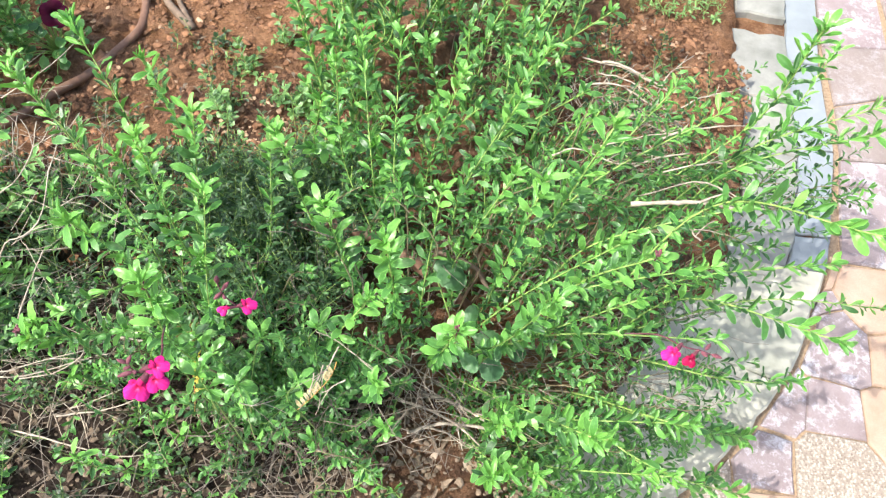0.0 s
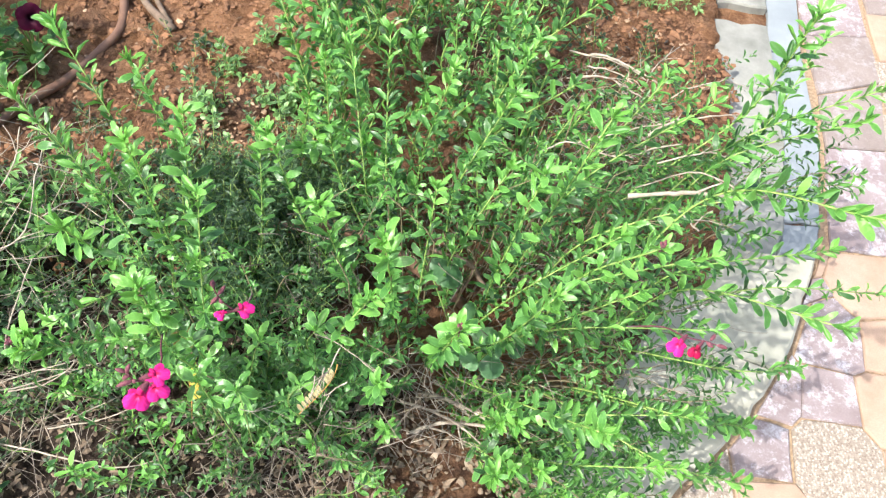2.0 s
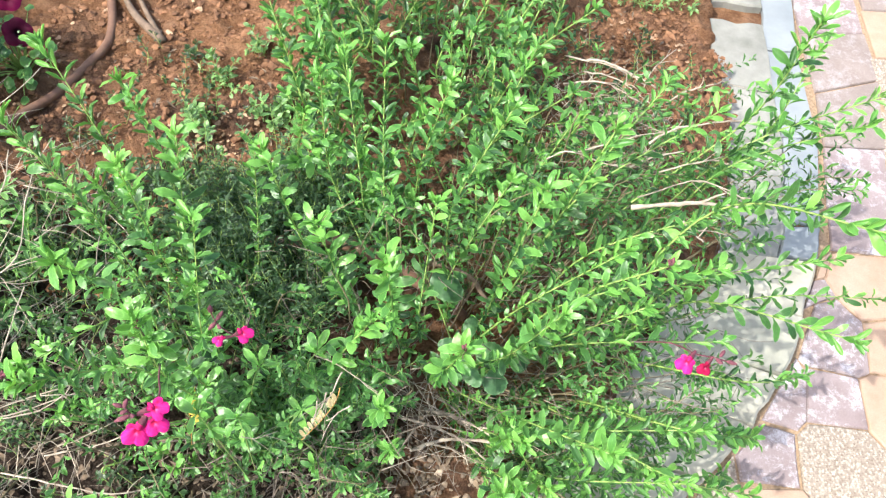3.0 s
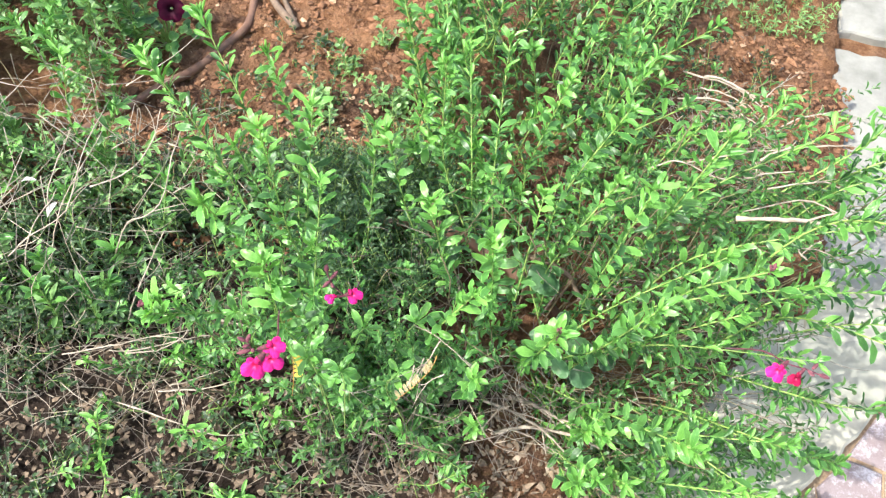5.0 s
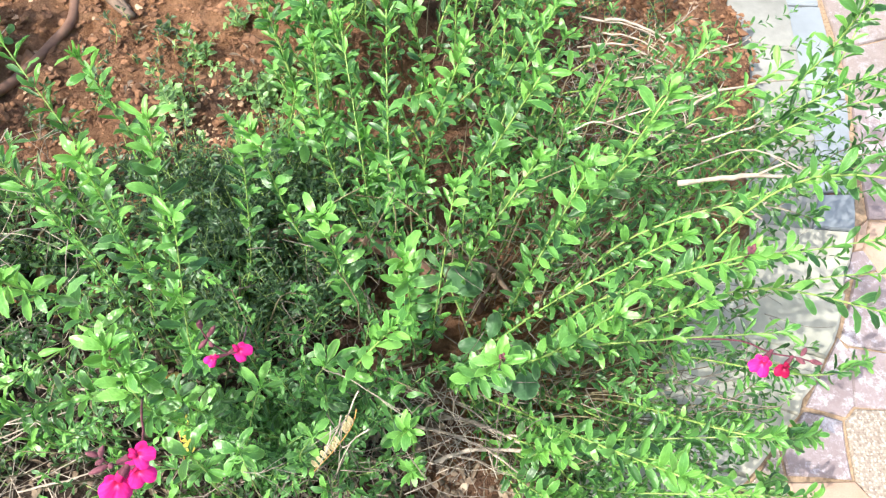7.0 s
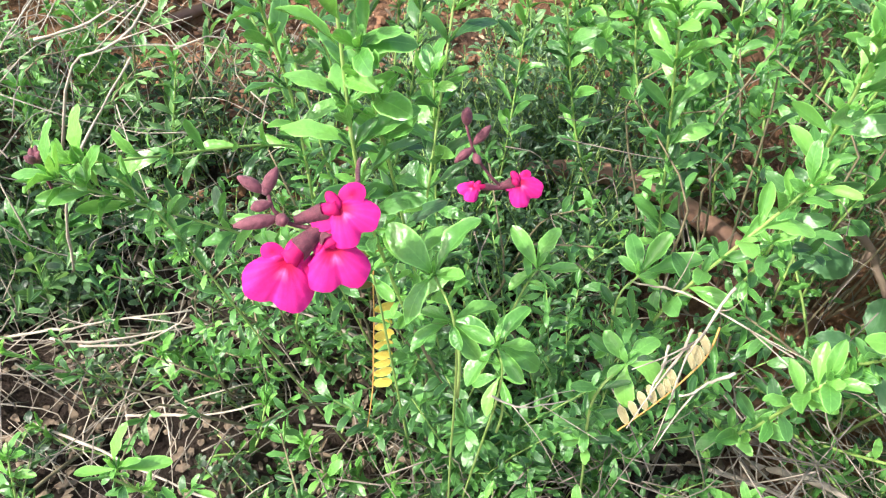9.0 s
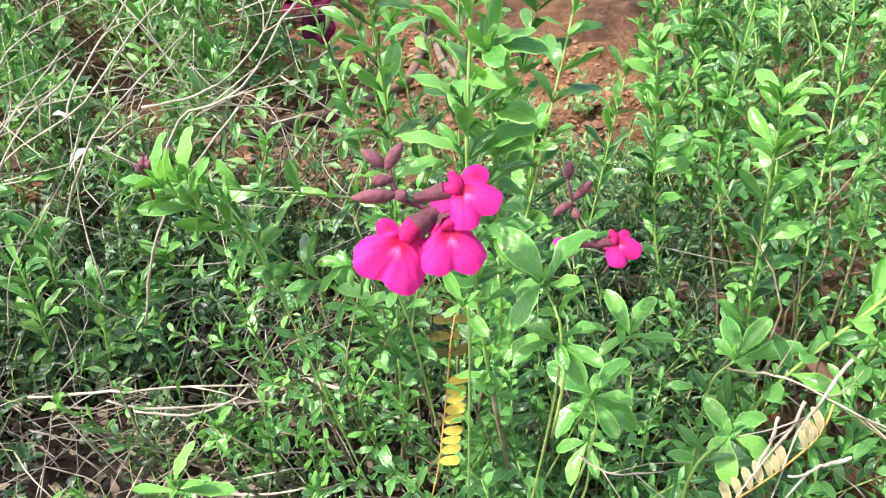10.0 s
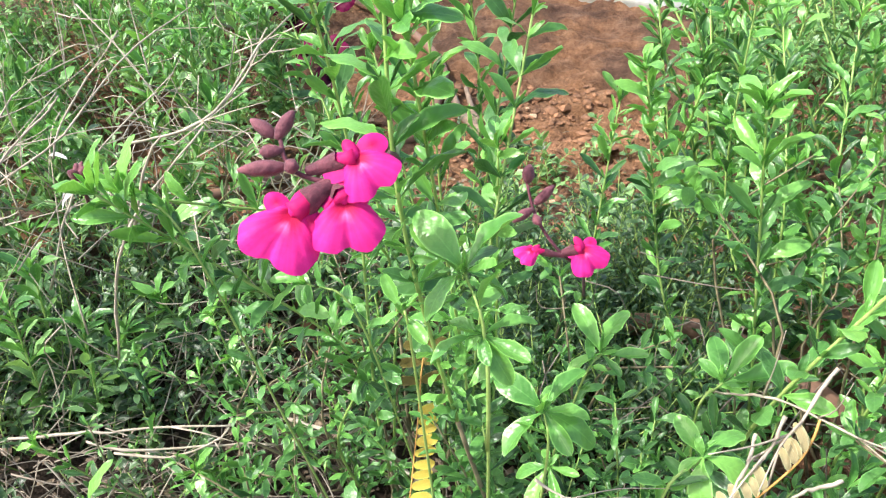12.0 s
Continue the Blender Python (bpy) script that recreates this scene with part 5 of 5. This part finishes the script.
def compound_leaf(ctrl, spots, size, width, side, up, label, mat, olive=()):
    """A rachis with oblong leaflets side by side like a comb, at the shares of its length that are given; olive ones stand on both sides of it."""
    pts = curve_points(ctrl, 100)
    ob = thing("compound_leaf", tuple(map(float, pts[0])), label, "dead leaf", "yellow compound leaves")
    v, f = tube_data(pts, 0.0006, 0.0004, 5)
    child("rachis", mesh_from("rachis", v, f, rachis_mat), ob, "thin orange-brown leaf stalk")
    tv, tf, tu = oblong(width)
    shapes = [mesh_from("leaflet", tv, tf, m, tu) for m in (mat, olive_leaf)]
    side, up = np.array(side, float), np.array(up, float)
    for at, h, dark in [(k, 1, 0) for k in spots] + [(k, h, 1) for k in olive for h in (1, -1)]:
        i = int(100 * at)
        t = unit(pts[min(i + 1, 100)] - pts[i])
        way = side * h - t * 0.10 + rng.normal(0, 0.07, 3)
        lf = child("leaflet", shapes[dark], ob)
        lf.matrix_basis = Matrix(leaf_pose(pts[i], way, up + rng.normal(0, 0.12, 3), size * rng.uniform(0.82, 1.08), rng.uniform(0.9, 1.1)).tolist())


compound_leaf([(0.0985, 0.4957, 0.489), (0.0971, 0.4891, 0.4844), (0.0934, 0.4807, 0.479), (0.085, 0.4705, 0.4718), (0.0752, 0.4603, 0.4651), (0.0602, 0.4464, 0.4564)], [0.28 + 0.052 * k for k in range(14) if k not in (5, 6)], 0.0108, 0.38, (-0.60, 0.33, 0.72), (0.35, -0.70, 0.62), "pale yellow fallen compound leaf caught on twigs", cream_leaf)
compound_leaf([(-0.0998, 0.5532, 0.4214), (-0.0979, 0.5392, 0.4059), (-0.0938, 0.5232, 0.388), (-0.0903, 0.5065, 0.3708), (-0.087, 0.4897, 0.3536), (-0.0862, 0.4715, 0.3359)], [0.37 + 0.051 * k for k in range(9)], 0.0140, 0.44, (0.92, 0.30, 0.20), (0.10, -0.62, 0.75), "yellow compound leaf hanging down with olive upper leaflets", yellow_leaf, (0.03, 0.13, 0.23))


# ---- petunias on the soil ----
def petunia(at, flowers, n, label):
    ob = thing("petunia", at, label, "flower plant", "petunias")
    poses, base = [], np.array(at)
    for k in range(n):
        a, q = rng.uniform(0, 6.28), rng.uniform(0.2, 1)
        p = base + (0.085 * q * math.cos(a), 0.085 * q * math.sin(a), rng.uniform(0.02, 0.11))
        a += rng.normal(0, 0.7)
        poses.append(leaf_pose(p, (math.cos(a), math.sin(a), rng.normal(0.1, 0.3)), (0, -0.3, 1), rng.uniform(0.020, 0.034)))
        v, f = tube_data(curve_points([base, base * 0.5 + p * 0.5 + (0, 0, 0.01), p], 5), 0.0014, 0.0009, 5)
        child("stem", mesh_from("stem", v, f, stem_green), ob)
    lf = mesh_from("leaf", *BROAD[0][:2], leaf_single, BROAD[0][2])
    for m in poses:
        child("leaf", lf, ob).matrix_basis = Matrix(m.tolist())
    for p, way, red in flowers:
        na, vs, fs = 40, [], []
        for j, (r, h) in enumerate(((0.10, -0.7), (0.16, -0.2), (0.35, 0.0), (0.75, 0.06), (1.0, -0.04))):
            for i in range(na):
                a = 2 * math.pi * i / na
                rr = r * (1 + (0.13 * abs(math.cos(2.5 * a)) - 0.08) * (j > 2)) * 0.026
                vs.append((rr * math.cos(a), rr * math.sin(a), (h + 0.06 * math.cos(5 * a) * (j > 2)) * 0.026))
        for j in range(4):
            for i in range(na):
                fs.append((j * na + i, j * na + (i + 1) % na, (j + 1) * na + (i + 1) % na, (j + 1) * na + i))
        q = Vector(way).to_track_quat("Z", "Y").to_matrix()
        vs = [tuple(q @ Vector(v) + Vector(p)) for v in vs]
        child("flower", mesh_from("flower", vs, fs, crimson_petal if red else maroon_petal, np.repeat([(0.25, v) for v in (0.0, 0.1, 0.3, 0.7, 1.0)], na, axis=0)), ob, "crimson trumpet flower" if red else "dark maroon trumpet flower")


petunia((-0.60, 1.26, 0.10), [((-0.563, 1.240, 0.232), (0.3, -0.7, 0.6), 0), ((-0.600, 1.315, 0.245), (0.3, -0.6, 0.7), 1), ((-0.650, 1.310, 0.235), (-0.1, -0.6, 0.7), 1)], 44, "petunia with dark maroon and crimson flowers on red soil")
petunia((-0.84, 1.58, 0.10), [((-0.82, 1.555, 0.19), (0.2, -0.7, 0.5), 0), ((-0.77, 1.66, 0.20), (0.1, -0.7, 0.6), 1), ((-0.90, 1.60, 0.2), (0.2, -0.7, 0.6), 0)], 40, "petunia with dark maroon and crimson flowers beside a bush")

# broad-leaved weed in the bush's shade
weed = thing("broadleaf_weed", (0.27, 0.64, 0.13), "broad-leaved weed with round toothed leaves in the shade", "weed")
tv, tf, tu = leaf_template(0.66, 0.55, 0.08, 0.25, rows=17, cup=0.2, widest=0.47)
tv[:, 0] *= np.where(tu[:, 0] % 1 == 0, 1 + 0.10 * (np.arange(len(tv)) // 5 % 2), 1.0)
lf = mesh_from("leaf", tv, tf, weed_single, tu)
for base, tip, wide in (
    ((0.190, 0.756, 0.300), (0.247, 0.722, 0.288), 0.85), ((0.292, 0.613, 0.300), (0.294, 0.573, 0.296), 1.25), ((0.260, 0.642, 0.288), (0.307, 0.627, 0.292), 1.05),
    ((0.244, 0.607, 0.310), (0.270, 0.577, 0.318), 0.75), ((0.248, 0.648, 0.290), (0.214, 0.640, 0.296), 0.80), ((0.252, 0.650, 0.290), (0.262, 0.680, 0.312), 0.75), ((0.335, 0.660, 0.26), (0.332, 0.622, 0.262), 1.0),
):
    way = np.array(tip) - np.array(base)
    v, f = tube_data(curve_points([(0.27, 0.64, 0.13), (np.array(base) + (0.27, 0.64, 0.16)) / 2, base], 5), 0.0016, 0.001, 5)
    child("stalk", mesh_from("stalk", v, f, stem_green), weed)
    child("leaf", lf, weed).matrix_basis = Matrix(leaf_pose(base, way, (0.1, -0.45, 1), np.linalg.norm(way), wide).tolist())


# ---- stone edging and paving ----
def slab(name, corners, top, thick, mat, parent, tilt=(0, 0), wave=0.004, round_off=0.004, label="", steps=4):
    """A stone with an outline of straight sides that waver, a softened upper rim and a slightly uneven top."""
    c = [np.array(p, float) for p in corners]
    mid = sum(c) / len(c)
    line = []
    for i, p in enumerate(c):
        q = c[(i + 1) % len(c)]
        for s in range(steps):
            line.append(p + (q - p) * s / steps + rng.normal(0, wave, 2) * (1 if s else 0.4))
    rings = ((1.0, -thick), (1.0, -round_off), (1 - round_off / max(0.03, np.linalg.norm(c[0] - mid)), 0.0), (0.55, 0.0006))
    vs, fs, n = [], [], len(line)
    for k, dz in rings:
        for p in line:
            w = mid + (p - mid) * k
            vs.append((w[0], w[1], top + dz + tilt[0] * (w[0] - mid[0]) + tilt[1] * (w[1] - mid[1]) + (0.4 * wave * rough(w[0], w[1], 22) if dz > -thick else 0)))
    for r in range(3):
        for i in range(n):
            j = (i + 1) % n
            fs.append((r * n + i, r * n + j, (r + 1) * n + j, (r + 1) * n + i))
    fs.append(tuple(range(3 * n, 4 * n)))
    return child(name, mesh_from(name, vs, fs, mat, smooth=False), parent, label)


edging = thing("edging", (0.8, 1.0, 0.0), "curved edging of pale irregular flagstones", "edging", kind="structure")
flags = [flag_cream, flag_green, flag_cream, flag_green, flag_green, flag_cream, flag_green, flag_cream, flag_green, flag_cream, flag_cream, flag_green, flag_cream, flag_green]
cuts = [-0.56, -0.42, -0.28, -0.15, -0.02, 0.10, 0.24, 0.36, 0.45, 0.545, 0.645, 0.74, 0.86, 0.985, 1.12, 1.27, 1.42, 1.635, 1.69, 1.80, 1.97, 2.2, 2.45, 2.7]
for k in range(len(cuts) - 1):
    if cuts[k] == 1.635:
        continue
    y0, y1 = cuts[k] + 0.0012, cuts[k + 1] - 0.0012
    gap = 0.006 if y0 < 0.95 else 0.085
    w0, w1 = rng.uniform(0.14, 0.19, 2) - (0.04 if y1 > 0.95 else 0) + (0.08 if 0.42 < y0 < 0.9 else 0)
    skew = 0.07 if y1 < 0.95 else 0.01
    o0, o1 = float(edge_x(y0)) - gap, float(edge_x(y1)) - gap
    slab("flagstone", [(o0, y0), (o1, y1), (o1 - w1, y1 + skew), (o0 - w0, y0 + skew)], 0.033 + rng.uniform(-0.004, 0.004), 0.06, flags[k % len(flags)] if y0 < 0.95 else flag_grey, edging, (rng.normal(0, 0.015), rng.normal(0, 0.015)), 0.0028, 0.005)
for k, (y0, y1) in enumerate(((0.992, 1.07), (1.075, 1.30), (1.305, 1.56), (1.565, 1.80), (1.805, 2.2), (2.205, 2.7))):
    slab("kerb_strip", [(float(edge_x(y0)) - 0.004, y0), (float(edge_x(y1)) - 0.004, y1), (float(edge_x(y1)) - 0.082, y1), (float(edge_x(y0)) - 0.082, y0)], 0.022, 0.07, flag_blue, edging, wave=0.0015, label="smooth blue-grey stone strip")
pavement = whole("pavement", mesh_from("pavement", [(float(edge_x(y)) - 0.10 if s == 0 else 2.452, y, -0.007) for y in np.linspace(-0.575, 2.705, 60) for s in (0, 1)], [(2 * i, 2 * i + 1, 2 * i + 3, 2 * i + 2) for i in range(59)], sand), "paved path of mauve, tan and pebbled concrete blocks", "paving", kind="structure")


def paver(corners, mat, label=""):
    c = [np.array(p) for p in corners]
    mid = sum(c) / len(c)
    inset = [p + (p - mid) * 0.0006 / np.linalg.norm(p - mid) for p in c]
    slab("paver", inset, rng.uniform(-0.0015, 0.0015), 0.05, mat, pavement, (rng.normal(0, 0.006), rng.normal(0, 0.006)), 0.0008, 0.0035, label, 2)


paver([(0.558, 0.43), (0.638, 0.50), (0.700, 0.556), (0.742, 0.602), (0.741, 0.43)], paver_pebble)
paver([(0.747, 0.545), (0.853, 0.547), (0.888, 0.505), (0.88, 0.43), (0.742, 0.43)], paver_tan)
paver([(0.800, 0.659), (0.860, 0.644), (0.850, 0.551), (0.749, 0.557), (0.747, 0.60)], paver_purple, "mauve block with white lime bloom")
paver([(0.806, 0.668), (0.868, 0.652), (0.885, 0.668), (0.905, 0.765), (0.893, 0.79)], paver_purple, "mauve block with white lime bloom")
paver([(0.866, 0.645), (0.888, 0.664), (0.994, 0.656), (1.022, 0.619), (1.018, 0.52), (0.985, 0.47), (0.905, 0.47), (0.857, 0.548)], paver_pebble, "octagonal block of washed pebbles")
paver([(0.907, 0.772), (1.001, 0.756), (0.997, 0.660), (0.889, 0.669)], paver_purple, "mauve block with white lime bloom")
paver([(0.898, 0.789), (0.953, 0.905), (1.0, 0.918), (1.037, 0.872), (1.025, 0.768), (1.003, 0.759), (0.909, 0.777)], paver_purple, "mauve block with white lime bloom")
paver([(1.004, 0.756), (1.028, 0.766), (1.13, 0.757), (1.14, 0.60), (1.024, 0.622), (0.999, 0.658)], paver_tan)
paver([(1.041, 0.871), (1.135, 0.884), (1.128, 0.762), (1.029, 0.771)], paver_tan)
paver([(1.018, 1.027), (1.135, 1.022), (1.134, 0.889), (1.039, 0.877), (1.003, 0.922), (0.988, 0.965)], paver_tan)
paver([(1.058, 1.296), (1.195, 1.300), (1.137, 1.028), (1.016, 1.034)], paver_purple)
paver([(1.061, 1.302), (1.199, 1.306), (1.236, 1.508), (1.076, 1.455)], paver_beige)
paver([(1.076, 1.461), (1.240, 1.514), (1.240, 1.662), (1.078, 1.648)], paver_beige)
paver([(1.079, 1.654), (1.240, 1.668), (1.25, 1.86), (1.092, 1.85)], paver_purple)
paver([(1.093, 1.856), (1.25, 1.866), (1.27, 2.06), (1.115, 2.05)], paver_beige)
paver([(1.023, 0.615), (1.14, 0.594), (1.14, 0.43), (0.99, 0.43), (0.988, 0.468), (1.02, 0.52)], paver_tan)
paver([(0.930, 0.895), (0.962, 0.957), (0.984, 0.962), (0.999, 0.924), (0.956, 0.909)], paver_purple)
paver([(0.966, 0.960), (0.984, 0.966), (1.014, 1.030), (0.990, 1.010)], paver_tan)
kinds = [paver_tan, paver_purple, paver_beige, paver_tan, paver_pebble]
for j in range(14):
    y0 = 0.43 + 0.165 * j
    for i in range(8):
        x0 = np.interp(y0, (0.9, 1.0, 1.3, 1.5, 2.1, 2.8), (1.145, 1.145, 1.205, 1.25, 1.28, 1.30)) + 0.165 * i + (0.04 if j % 2 and i else 0)
        x1 = x0 + 0.16 + (0.04 if j % 2 and not i else 0)
        x1, y1 = min(x1, 2.447), min(y0 + 0.16, 2.70)
        if x1 - x0 > 0.02 and y1 - y0 > 0.02:
            paver([(x0, y0), (x1, y0), (x1, y1), (x0, y1)], kinds[int(rng.integers(0, 5))])
for j in range(6):
    y1 = 0.425 - 0.165 * j
    for i in range(20):
        x0 = float(edge_x(y1)) + 0.03 + 0.165 * i
        x1 = min(x0 + 0.16, 2.447)
        if x1 - x0 > 0.02:
            low = float(edge_x(y1 - 0.16)) + 0.008 if i == 0 else x0
            paver([(low, y1 - 0.16), (x1, y1 - 0.16), (x1, y1), (x0 - (0.022 if i == 0 else 0), y1)], kinds[int(rng.integers(0, 5))])

# far border of the bed
border = thing("edging", (0.0, 2.1, 0.0), "straight low border of greyish stones behind the bed", "edging", kind="structure")
for k in range(3):
    x0 = -0.72 + 0.21 * k
    y0 = 2.10 - 0.10 * (x0 + 0.4)
    slab("border_stone", [(x0, y0), (x0 + 0.2, y0 - 0.02), (x0 + 0.2, y0 + 0.08), (x0, y0 + 0.10)], 0.105, 0.12, flag_grey, border, wave=0.002)
